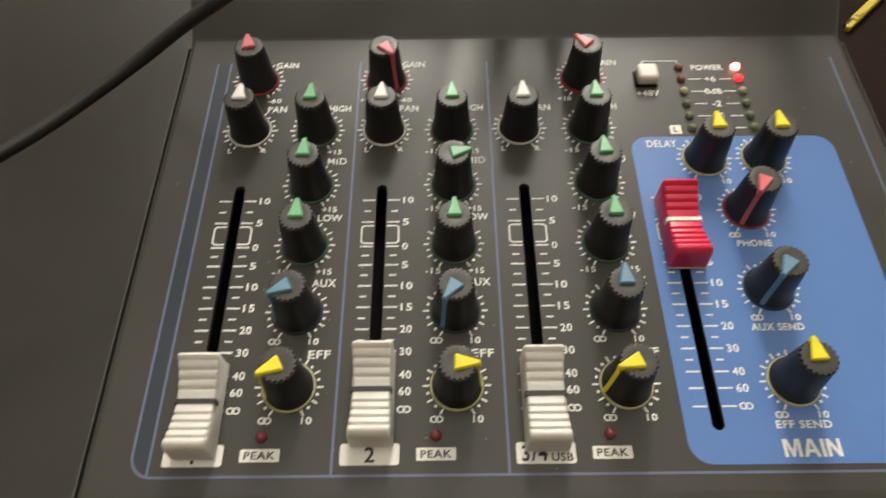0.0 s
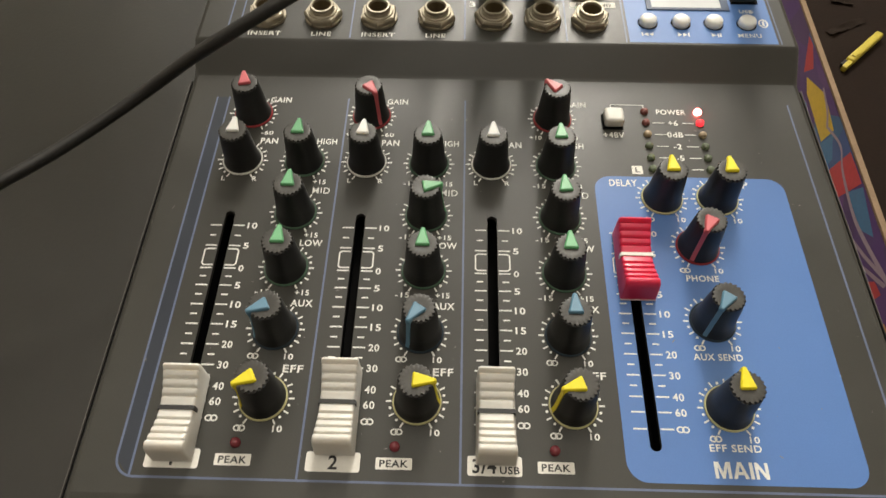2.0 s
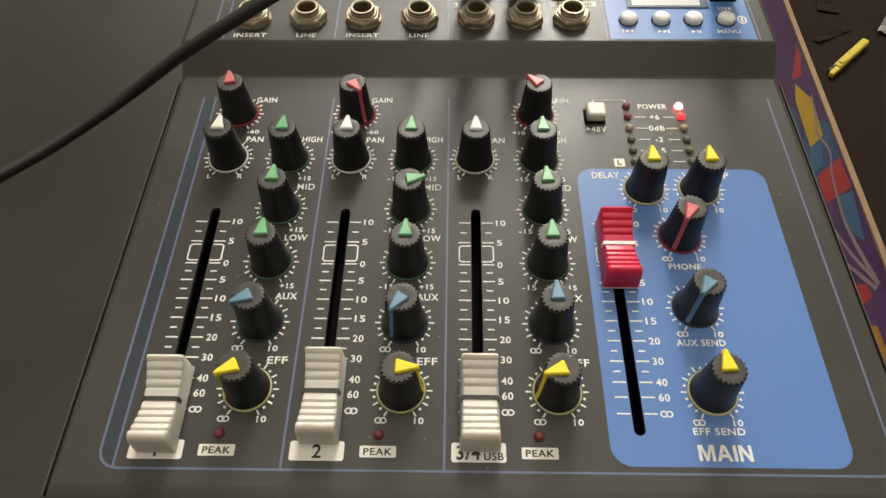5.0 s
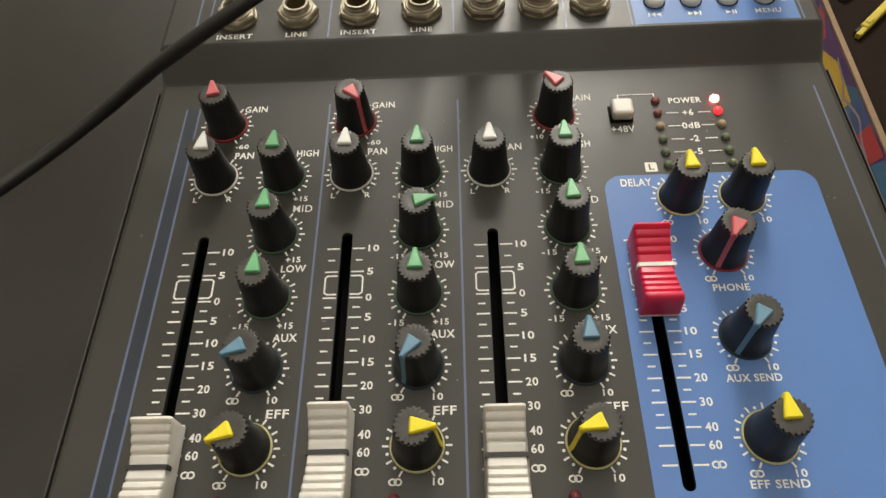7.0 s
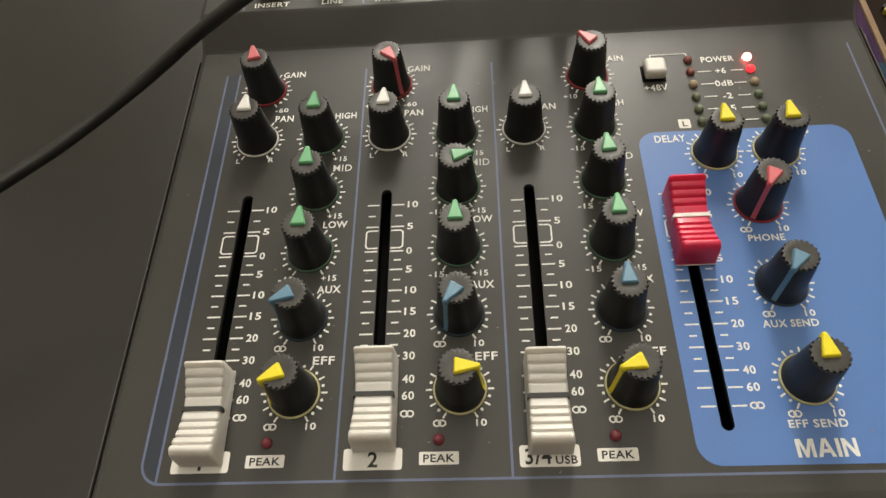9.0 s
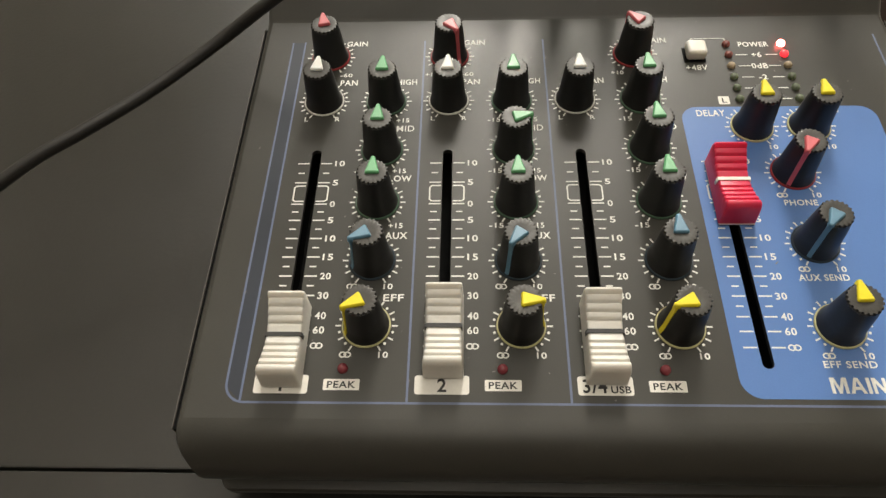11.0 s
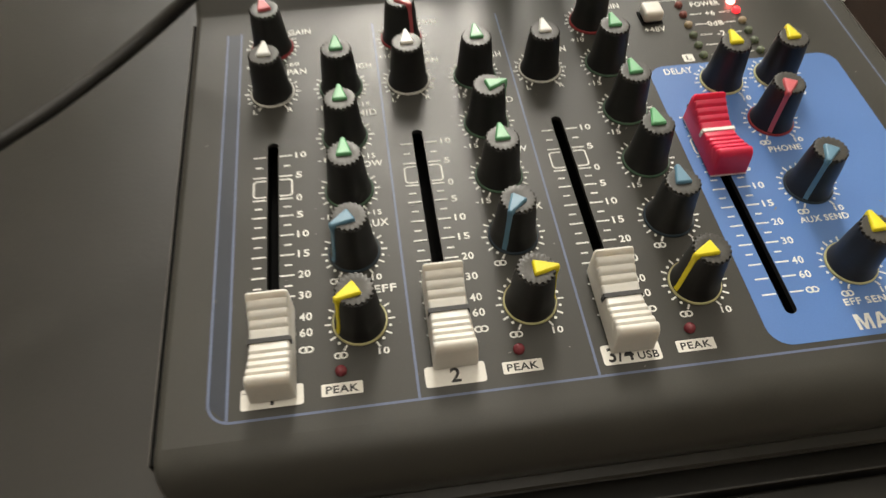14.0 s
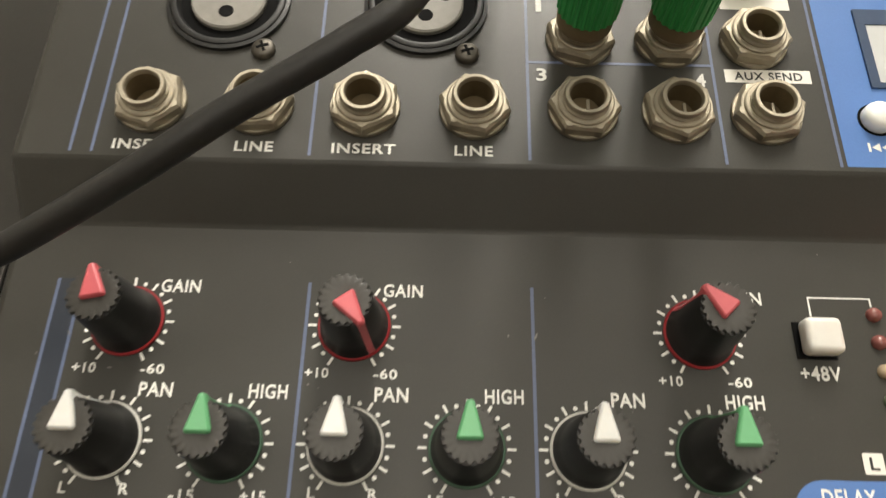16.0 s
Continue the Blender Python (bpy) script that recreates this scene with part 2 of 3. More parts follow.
def centred(text, cx, cy, h, z, bm=None, wide=0.0):
    w = wide or {"inf": 2.1 * h, "1": 0.35 * h, "L": 0.62 * h, "R": 0.75 * h}.get(text, 0.74 * h * len(text))
    return write(text, cx - w / 2, cx + w / 2, cy - h / 2, cy + h / 2, z, bm)


# ---- room and desk ----
def wall(name, x0, x1, y0, y1, z0, z1, material, label):
    ob = new(name, mesh_of(name, box(x0, x1, y0, y1, z0, z1), material, unit=1.0))
    return tagged(ob, label, "wall", kind="structure")


tagged(wall("floor", -1.9, 1.9, -1.9, 2.0, -0.80, -0.74, FLOOR, "brown wooden floor of the room"), category="floor")
tagged(wall("ceiling", -1.9, 1.9, -1.9, 2.0, 2.2, 2.26, CEILING, "plain pale ceiling of the room"), category="ceiling")
wall("wall_west", -1.9, -1.8, -1.8, 2.0, -0.74, 2.2, WALL, "plain pale painted room wall")
wall("wall_east", 1.8, 1.9, -1.8, 2.0, -0.74, 2.2, WALL, "plain pale painted room wall")


def window_wall(name, y0, y1, x0, x1, label):
    """A wall along x with one opening from x0 to x1, and the framed window in it."""
    bm = box(-1.8, x0, y0, y1, -0.74, 2.2)
    box(x1, 1.8, y0, y1, -0.74, 2.2, bm=bm)
    box(x0, x1, y0, y1, -0.74, 0.80, bm=bm)
    box(x0, x1, y0, y1, 2.10, 2.2, bm=bm)
    tagged(new(name, mesh_of(name, bm, WALL, unit=1.0)), "pale painted wall with a window opening", "wall", kind="structure")
    w = tagged(new("window_1"), label, "window", kind="structure")
    w.matrix_world = pose((x0 + x1) / 2, (y0 + y1) / 2, 1.45)
    half = (x1 - x0) * 500
    bm = box(-half, half, -30, 30, -650, -610)
    box(-half, half, -30, 30, 610, 650, bm=bm)
    for x in (-half, half - 40):
        box(x, x + 40, -30, 30, -610, 610, bm=bm)
    part("window_frame", bm, WHITE, w)
    pane = part("pane", box(-half + 41, half - 41, -3, 3, -609, 609), GLASS, w)
    pane.visible_shadow = False


window_wall("wall_north", 1.9, 2.0, -0.68, 1.18, "wide white framed window in the pale wall")
# Unseen wall, coloured dark to stand for the light blocked on this side.
tagged(wall("wall_south", -1.8, 1.8, -1.9, -1.8, -0.74, 2.2, SOUTH_DARK, "unseen dark brown wall added to keep reflections dim"))
# Unseen panel, added to hold the overhead fill.
lamp = tagged(new("fill_panel"), "unseen square white panel added for the overhead fill, with a pale diffuser", "lamp")
lamp.matrix_world = pose(0.0, -0.2, 2.2)
part("diffuser", box(-860, 860, -860, 860, -60, -22, 6), WHITE, lamp, "pale diffuser")
part("frame", box(-880, 880, -880, 880, -22, -0.5, 2), WHITE, lamp)

desk = tagged(new("desk"), "dark grey laminate desk with a seam along its front", "desk")
# The main board, a narrow lip before it, and the front rail a little lower.
part("board", box(-900, 178, -4.5, 620, -25, 0, 0.6), DESK, desk)
part("front_lip", box(-900, 178, -17.5, -5.3, -25, 0, 0.6), DESK, desk)
part("front_rail", box(-900, 178, -60, -18.2, -25, -2.5, 0.8), DESK, desk)
for x, y in ((-860, -30), (148, -30), (-860, 580), (148, 580)):
    part("leg", box(-25, 25, -25, 25, -740, -25.2, 2), DESK, desk, at=(x, y, 0))

# ---- mixer body ----
mixer = tagged(new("audio_mixer"), "charcoal audio mixer with coloured knobs standing on a dark desk", "mixer")
mixer.matrix_world = PANEL
LEFT, RIGHT, RISE, TOP = -58.9, 163.9, 146.8, 8.5
SLOTS = [-32.95, 9.05, 51.05, 93.3]


def body():
    prof = [(-3, -36), (-3, -30.5), (-14.6, -30.5), (-15.6, -29.9), (-15.6, -28.4), (-15.0, -27.7), (-12.6, -27.2), (-12.9, -25.5), (-13.9, -21.5), (-15.3, -17.0), (-16.3, -13.5), (-16.5, -12)]
    prof += [(-4.5 - 12 * math.cos(radians(a)), -12 + 12 * math.sin(radians(a))) for a in (11, 22, 33, 44, 55, 66, 77, 84, 88, 89.4)]
    prof += [(-4.5, 0), (RISE, 0), (RISE + 1.2, 0.7), (156.9, 7.9), (158.0, TOP), (250, TOP), (255, 7), (257.5, 3), (258, -52)]
    n = len(prof)
    flat_at = prof.index((-4.5, 0))
    norm = []
    for i in range(n):
        a, b = Vector(prof[max(i - 1, 0)]), Vector(prof[min(i + 1, n - 1)])
        d = (b - a).normalized()
        norm.append(Vector((d.y, -d.x)))
    bm = bmesh.new()
    sections = []
    for side, dx, inset in ((0, 0, 2.0), (0, 0.25, 1.0), (0, 0.9, 0.3), (0, 2.0, 0), (1, 2.0, 0), (1, 0.9, 0.3), (1, 0.25, 1.0), (1, 0, 2.0)):
        ring = []
        for i, (y, z) in enumerate(prof):
            p = Vector((y, z)) + norm[i] * inset
            # The flanks lean in below, and the front corner is rounded in plan.
            taper = max(0, -z - 12) * 0.22 + (max(0, -8 - y) ** 2 * 0.05)
            x = LEFT + dx + taper if side == 0 else RIGHT - dx - taper
            ring.append(bm.verts.new((x, p.x, p.y)))
        sections.append(ring)
    for k, (a, b) in enumerate(zip(sections, sections[1:])):
        for i in range(n - 1):
            if k == 3 and i == flat_at:
                continue
            bm.faces.new((a[i], b[i], b[i + 1], a[i + 1]))
        bm.faces.new((a[n - 1], b[n - 1], b[0], a[0]))
    bm.faces.new(sections[0])
    bm.faces.new(sections[-1][::-1])
    # The lower panel, cut through for the four faders.
    rim = [sections[3][flat_at], sections[4][flat_at], sections[4][flat_at + 1], sections[3][flat_at + 1]]
    edges = []
    for i in range(4):
        edges.append(bm.edges.get((rim[i], rim[(i + 1) % 4])) or bm.edges.new((rim[i], rim[(i + 1) % 4])))
    for sx in SLOTS:
        loop = [bm.verts.new((x, y, 0)) for x, y in rounded(sx - 1.55, sx + 1.55, 9.6, 84.6, 1.5, 4)]
        low = [bm.verts.new((v.co.x, v.co.y, -1.6)) for v in loop]
        for i in range(len(loop)):
            j = (i + 1) % len(loop)
            edges.append(bm.edges.new((loop[i], loop[j])))
            bm.faces.new((loop[i], loop[j], low[j], low[i]))
    bmesh.ops.triangle_fill(bm, use_beauty=True, use_dissolve=False, edges=edges, normal=(0, 0, 1))
    bmesh.ops.recalc_face_normals(bm, faces=bm.faces)
    return bm


part("body", body(), PAINT, mixer, smooth=32)
for sx in SLOTS:
    tray = bmesh.new()
    ends = [[tray.verts.new((x, y, z)) for x, z in ((-3.5, -1.7), (-3.5, -12), (3.5, -12), (3.5, -1.7), (2.5, -1.7), (2.5, -11), (-2.5, -11), (-2.5, -1.7))] for y in (6, 88)]
    for k in range(8):
        tray.faces.new((ends[0][k], ends[0][k - 1], ends[1][k - 1], ends[1][k]))
    tray.faces.new(ends[0]), tray.faces.new(ends[1][::-1])
    bmesh.ops.recalc_face_normals(tray, faces=tray.faces)
    part("fader_slot", tray, SLOT, mixer, "black fader slot", at=(sx, 0, 0))
for x, y in ((-48, 6), (152, 6), (-48, 240), (152, 240)):
    part("rubber_foot", lathe([(5, -2.2), (6, 0)], 20), RUBBER, mixer, at=(x, y, -36 - 0.0 if y < 50 else -52.6), smooth=40)

# Thin strips paint the edge highlight of both flanks' lower shell, past a dark gap.
for x0, x1, gap in ((LEFT - 1.25, LEFT - 0.95, LEFT - 0.92), (RIGHT + 0.95, RIGHT + 1.25, RIGHT + 0.02)):
    part("shell_rim", box(x0, x1, -7, 145.5, -7.0, -1.6, 0.1), RIM, mixer, "thin strip painting the shell rim's highlight")
    part("shell_gap", box(gap, gap + 0.9, -7, 145.5, -7.0, -2.2), SLOT, mixer)

# Printed lines and fields on the lower panel.
Z1, Z2, Z3 = 0.06, 0.10, 0.14
def holed(outer, holes, z):
    """A flat sheet with holes through it."""
    bm, edges = bmesh.new(), []
    for loop in (outer, *holes):
        vs = [bm.verts.new((x, y, z)) for x, y in loop]
        edges += [bm.edges.new((vs[i], vs[(i + 1) % len(vs)])) for i in range(len(vs))]
    bmesh.ops.triangle_fill(bm, use_beauty=True, use_dissolve=False, edges=edges, normal=(0, 0, 1))
    return bm


part("blue_field", holed(rounded(85.0, 147.2, 1.4, 102.2, 5.5, 8), [rounded(SLOTS[3] - 1.56, SLOTS[3] + 1.56, 9.59, 84.61, 1.5, 4)], Z1), BLUE, mixer, "rounded blue main section field")
part("navy_strip", flat([(-47.4, 4), (-43.4, 0), (-43.4, 135.8), (-47.4, 135.8)], 0.03), NAVY, mixer)
corner = [(-42.2 - 5.3 * math.sin(radians(a)), 4.9 - 5.3 * math.cos(radians(a))) for a in range(0, 91, 10)]
part("outline", ribbon([(157.2, 136.6), (157.2, 5)] + [(152.2 + 5 * math.cos(radians(a)), 4.6 - 5 * math.sin(radians(a))) for a in range(10, 91, 10)] + corner + [(-47.6, 135.8)], 0.62, Z1), LINE, mixer, "thin lavender outline")
for x in (-43.2, 0.0, 42.0):
    part("divider_line", ribbon([(x, -0.1), (x, 136)], 0.62, Z1 + 0.02), LINE, mixer)

TICKS = [(79.0, 1, "10"), (75.1, 0, ""), (71.3, 1, "5"), (63.0, 1, "0"), (60.05, 0, ""), (56.95, 1, "5"), (53.7, 0, ""), (50.35, 1, "10"), (47.1, 0, ""),
         (43.85, 1, "15"), (40.6, 0, ""), (37.4, 1, "20"), (34.2, 0, ""), (31.05, 1, "30"), (27.9, 0, ""), (24.7, 1, "40"), (20.3, 1, "60"), (15.6, 1, "inf")]
scale = bmesh.new()
for y, major, text in TICKS:
    for s in (-1, 1):
        a, b = (1.85, 5.45) if major else (2.9, 4.9)
        box(min(s * a, s * b), max(s * a, s * b), y - 0.23, y + 0.23, Z2, Z2 + 0.02, bm=scale)
    if text:
        w = {"5": 1.75, "0": 1.6, "inf": 2.9}.get(text, 3.1)
        h = 1.5 if text == "inf" else 2.25
        write(text, 6.35, 6.35 + w, y - h / 2, y + h / 2, Z2, scale)
for s in (-1, 1):
    half = [(s * x, y) for x, y in ((1.85, 70.0), (4.6, 70.0), (5.25, 69.4), (5.25, 64.7), (4.6, 64.1), (1.85, 64.1))]
    ribbon(half, 0.5, Z2, scale)
scale_mesh = mesh_of("fader_scale", scale, INK)
for sx in SLOTS:
    tagged(part("fader_scale", scale_mesh, INK, mixer, at=(sx, 0, 0)), kind="stuff")


# ---- faders ----
def fader_cap():
    """A saddle-shaped cap, waisted in plan, with soft ribs across its top, 23 mm long."""
    bm = bmesh.new()

    def top(y):
        return 5.3 + (4.4 if y > 0 else 3.5) * (abs(y) / 11.0) ** 1.45

    prof = [(-12.5, 0.0), (-12.4, 2.6), (-12.2, 6.4), (-11.85, 7.8), (-11.3, 8.5), (-10.6, 8.75)]
    for k in range(76):
        y = -9.925 + 0.2625 * k
        # Narrow grooves 2.1 mm apart between the ribs.
        valley = max(0.0, math.cos((abs(y) - 1.0) / 2.1 * 2 * math.pi)) ** 2 if 1.6 < abs(y) < 9.9 else 0.0
        prof.append((y, top(y) + 0.1 - 0.85 * valley))
    prof += [(10.2, 9.75), (10.8, 9.5), (11.15, 8.7), (11.25, 4.0), (11.25, 0.0)]
    rows = []
    for x, inset in ((-4.9, 0.9), (-4.78, 0.4), (-4.5, 0.1), (-4.1, 0.0), (4.1, 0.0), (4.5, 0.1), (4.78, 0.4), (4.9, 0.9)):
        row = []
        for y, z in prof:
            flare = 0.925 + 0.05 * (1 - z / 10) + 0.085 * (y / 11.0) ** 2
            row.append(bm.verts.new((x * flare, y * (1 - inset * 0.03), max(0.0, z - inset) if z > 0 else 0.0)))
        rows.append(row)
    for a, b in zip(rows, rows[1:]):
        for i in range(len(prof) - 1):
            bm.faces.new((a[i], a[i + 1], b[i + 1], b[i]))
        bm.faces.new((a[0], b[0], b[-1], a[-1]))
    bm.faces.new(rows[0][::-1])
    bm.faces.new(rows[-1])
    bmesh.ops.recalc_face_normals(bm, faces=bm.faces)
    return bm


def fader_line():
    """The index line over the waist, down both flanks."""
    bm = box(-4.75, 4.75, -0.58, 0.58, 4.7, 5.75)
    for s in (-1, 1):
        box(min(s * 4.3, s * 4.98), max(s * 4.3, s * 4.98), -0.58, 0.58, 0.4, 5.1, bm=bm)
    return bm


ivory_cap, red_cap = mesh_of("fader_cap", fader_cap(), IVORY, 48), mesh_of("fader_cap", fader_cap(), CRIMSON, 48)
black_line, white_line = mesh_of("index_line", fader_line(), DARK_INK), mesh_of("index_line", fader_line(), INK)
FOOT = mat("pale_pink_plastic", (0.62, 0.50, 0.48), 0.45, bump=0.05)
red_foot, ivory_foot = mesh_of("foot_edge", box(-5.25, 5.25, -12.7, 11.4, -0.15, 0.3, 0.1), FOOT), mesh_of("foot_edge", box(-5.12, 5.12, -12.55, 11.25, -0.15, 0.3, 0.1), IVORY)
stem_mesh = mesh_of("stem", box(-1.1, 1.1, -3.5, 3.5, -8, 1.0), SLOT)
for sx, y, cap, line, label in ((SLOTS[0], 16.0, ivory_cap, black_line, "ivory fader cap with a black line, pulled down"), (SLOTS[1], 18.7, ivory_cap, black_line, "ivory fader cap with a black line, pulled down"),
                                (SLOTS[2], 17.2, ivory_cap, black_line, "ivory fader cap with a black line, pulled down"), (SLOTS[3] + 0.3, 67.2, red_cap, white_line, "red fader cap with a white line, pushed up")):
    f = part("fader_cap", cap, IVORY, mixer, label, at=(sx + 0.2, y, 0.7))
    part("index_line", line, INK, f)
    part("stem", stem_mesh, SLOT, f)
    part("foot_edge", red_foot if cap is red_cap else ivory_foot, IVORY, f, "pale lower edge")


# ---- knobs ----
def knob_body():
    return lathe([(6.3, 0.5), (6.25, 1.1), (5.75, 2.3), (5.46, 4.8), (5.16, 8.6), (4.8, 12.2), (4.5, 14.2), (4.0, 14.25)], 64)


def knob_top():
    """A toothed disc with a slightly dished top."""
    deep = (0.09, 0.10, 0.10, 0.085, 0.0, 0.0, 0.0)
    return lathe([(4.45, 14.0), (4.6, 14.15), (4.6, 14.75), (4.45, 14.98), (3.95, 15.05), (2.4, 14.85), (0.4, 14.8)], 120,
                 lambda k, a: 1 - deep[k] * (1 if math.cos(20 * a) < -0.1 else 0))


def knob_pointer():
    """A raised arrow on the top, pointing to +y, that runs down the side as a stripe."""
    bm = bmesh.new()
    corners = ((-1.6, -0.3, 0.45), (1.6, -0.3, 0.45), (0.0, 4.75, 0.68))
    loops = []
    for z, grow in ((14.2, 0.12), (15.0, 0.06), (15.4, -0.04), (15.62, -0.2), (15.74, -0.42)):
        loop = []
        for i in range(48):
            n = Vector((math.cos(i * math.pi / 24), math.sin(i * math.pi / 24)))
            cx, cy, r = max(corners, key=lambda c: c[0] * n.x + c[1] * n.y + c[2])
            loop.append(bm.verts.new((cx + (r + grow) * n.x, cy + (r + grow) * n.y, z)))
        loops.append(loop)
    for p, q in zip(loops, loops[1:]):
        for i in range(48):
            j = (i + 1) % 48
            bm.faces.new((p[i], p[j], q[j], q[i]))
    bm.faces.new(loops[-1])
    side = [(5.3, 15.3), (5.3, 14.2), (5.14, 12.2), (5.42, 8.6), (5.72, 4.8), (6.0, 2.3), (6.42, 1.1)]
    rows = []
    for y, z in side:
        rows.append([bm.verts.new((x, y - d, z)) for x, d in ((-0.72, 0.9), (-0.62, 0.05), (0.62, 0.05), (0.72, 0.9))])
    for a, b in zip(rows, rows[1:]):
        for i in range(3):
            bm.faces.new((a[i], b[i], b[i + 1], a[i + 1]))
    bm.faces.new(rows[0])
    bmesh.ops.recalc_face_normals(bm, faces=bm.faces)
    return bm


knob_mesh, top_mesh = mesh_of("knob", knob_body(), BLACK, 40), mesh_of("cap", knob_top(), CAP, 40)
POINTERS = {c: mesh_of("pointer", knob_pointer(), m, 35) for c, m in (("red", RED), ("white", WHITE), ("green", GREEN), ("blue", SKY), ("yellow", YELLOW))}
RIM_COLOURS = {"red": (0.28, 0.02, 0.025), "white": (0.62, 0.61, 0.57), "green": (0.06, 0.115, 0.075), "blue": (0.02, 0.035, 0.05), "yellow": (0.52, 0.49, 0.26)}
RIMS = {c: mesh_of("rim", lathe([(6.15, 0.12), (6.72, 0.12), (6.72, 0.5), (6.5, 0.72), (6.1, 0.62)], 48, cap=False), mat(c + "_rim", v, 0.45, bump=0.05), 40) for c, v in RIM_COLOURS.items()}


def dial():
    bm = bmesh.new()
    for k in range(-5, 6):
        a = radians(30 * k)
        d, s = Vector((math.sin(a), math.cos(a))), Vector((math.cos(a), -math.sin(a)))
        r0, r1 = (6.95, 8.55)
        q = [d * r0 - s * 0.25, d * r1 - s * 0.25, d * r1 + s * 0.25, d * r0 + s * 0.25]
        flat([tuple(p) for p in q], Z3, bm)
    for k in range(-5, 5):
        a = radians(30 * k + 15)
        flat([(7.5 * math.sin(a) + 0.42 * math.cos(i * math.pi / 5), 7.5 * math.cos(a) + 0.42 * math.sin(i * math.pi / 5)) for i in range(10)], Z3, bm)
    return bm


dial_mesh = mesh_of("dial", dial(), INK)
ENDS = {"gain": ("+10", "-60", 6.2, 8.9), "pan": ("L", "R", 5.2, 8.0), "tone": ("-15", "+15", 6.0, 8.7), "send": ("inf", "10", 5.1, 8.6)}
TITLES = {"GAIN": (5.0, 12.4, 5.8, 8.4), "PAN": (4.5, 10.5, 7.6, 10.2), "HIGH": (3.1, 10.0, 7.8, 10.4), "MID": (4.2, 9.9, 7.9, 10.4), "LOW": (2.9, 10.0, 8.0, 10.4),
          "AUX": (3.1, 9.7, 7.5, 9.9), "EFF": (4.0, 9.7, 7.6, 9.9)}


def knob(cx, cy, colour, angle, ends, title="", title_box=None):
    k = part("knob", knob_mesh, BLACK, mixer, "black fluted knob with a %s pointer" % colour, at=(cx, cy, 0), turn=-angle)
    part("cap", top_mesh, CAP, k, "dull grey knob top")
    part("pointer", POINTERS[colour], WHITE, k, "%s pointer" % colour)
    part("rim", RIMS[colour], WHITE, k, "%s skirt rim" % colour)
    tagged(part("dial", dial_mesh, INK, mixer, at=(cx, cy, 0)), kind="stuff")
    low, high, dx, dy = ENDS[ends]
    bm = bmesh.new()
    for text, s in ((low, -1), (high, 1)):
        h = 1.45 if text == "inf" else 1.85
        w = {"inf": 2.7, "10": 2.6, "L": 1.3, "R": 1.6}.get(text, 4.3)
        centred(text, cx + s * dx, cy - dy, h, Z3, bm, w)
    if title:
        x0, x1, y0, y1 = title_box or [v + (cx, cx, cy, cy)[i] for i, v in enumerate(TITLES[title])]
        write(title, x0, x1, y0, y1, Z3, bm)
    part("lettering", bm, INK, mixer)


for n in range(3):
    a, b = 42.0 * n - 33.0, 42.0 * n - 12.0
    knob(a if n < 2 else 72.7, 127.6, "red", (-12, 144, -45)[n], "gain", "GAIN")
    knob(a, 106.1, "white", (0, 1, 0)[n], "pan", "PAN")
    knob(b if n < 2 else 72.7, 106.0, "green", (0, 0, 0)[n], "tone", "HIGH")
    knob(b if n < 2 else 72.7, 84.5, "green", (0, 78, -3)[n], "tone", "MID")
    knob(b if n < 2 else 72.7, 63.6, "green", (0, 0, 0)[n], "tone", "LOW")
    knob(b if n < 2 else 72.5, 42.6, "blue", (-118, -145, 0)[n], "send", "AUX")
    knob(b if n < 2 else 72.4, 21.6, "yellow", (-118, 92, -108)[n], "send", "EFF")
knob(106.4, 93.3, "yellow", 0, "send", "DELAY", (89.9, 99.1, 98.0, 100.8))
knob(124.3, 93.3, "yellow", 0, "send", "REP", (128.6, 135.4, 98.0, 100.8))
knob(114.7, 74.3, "red", -152, "send", "PHONE", (109.5, 119.3, 61.8, 64.0))
knob(114.7, 48.3, "blue", -146, "send", "AUX SEND", (107.3, 121.2, 35.9, 38.0))
knob(114.4, 21.9, "yellow", -2, "send", "EFF SEND", (107.2, 120.8, 9.9, 11.9))
def bold(x, y, w, h, outline, hole=()):
    """A heavy capital on a unit square, set at x, y with a width and a height."""
    place = lambda pts: [(x + a * w, y + b * h) for a, b in pts]
    return holed(place(outline), [place(hole)] if hole else [], Z3)


for x, w, outline, hole in ((107.5, 4.2, ((0, 0), (0, 1), (0.28, 1), (0.5, 0.36), (0.72, 1), (1, 1), (1, 0), (0.8, 0), (0.8, 0.7), (0.58, 0), (0.42, 0), (0.2, 0.7), (0.2, 0)), ()),
                            (112.1, 4.0, ((0, 0), (0.37, 1), (0.63, 1), (1, 0), (0.77, 0), (0.69, 0.23), (0.31, 0.23), (0.23, 0)), ((0.38, 0.42), (0.62, 0.42), (0.5, 0.78))),
                            (116.5, 0.9, ((0, 0), (0, 1), (1, 1), (1, 0)), ()),
                            (117.9, 3.4, ((0, 0), (0, 1), (0.26, 1), (0.76, 0.36), (0.76, 1), (1, 1), (1, 0), (0.75, 0), (0.24, 0.64), (0.24, 0)), ())):
    part("lettering", bold(x, 3.0, w, 4.3, outline, hole), INK, mixer, "large white capital")

# ---- labels, lamps and button of the lower panel ----
led_mesh = {m.name: mesh_of("led", lathe([(1.4, 0.0), (1.4, 0.5), (1.25, 1.0), (0.85, 1.4), (0.35, 1.55)], 20), m, 60) for m in (LED_RED, LED_PEAK, LED_AMBER, LED_GREEN, LED_LIT, LED_DIM)}


def led(x, y, material, label):
    part("led", led_mesh[material.name], material, mixer, label, at=(x, y, 0))


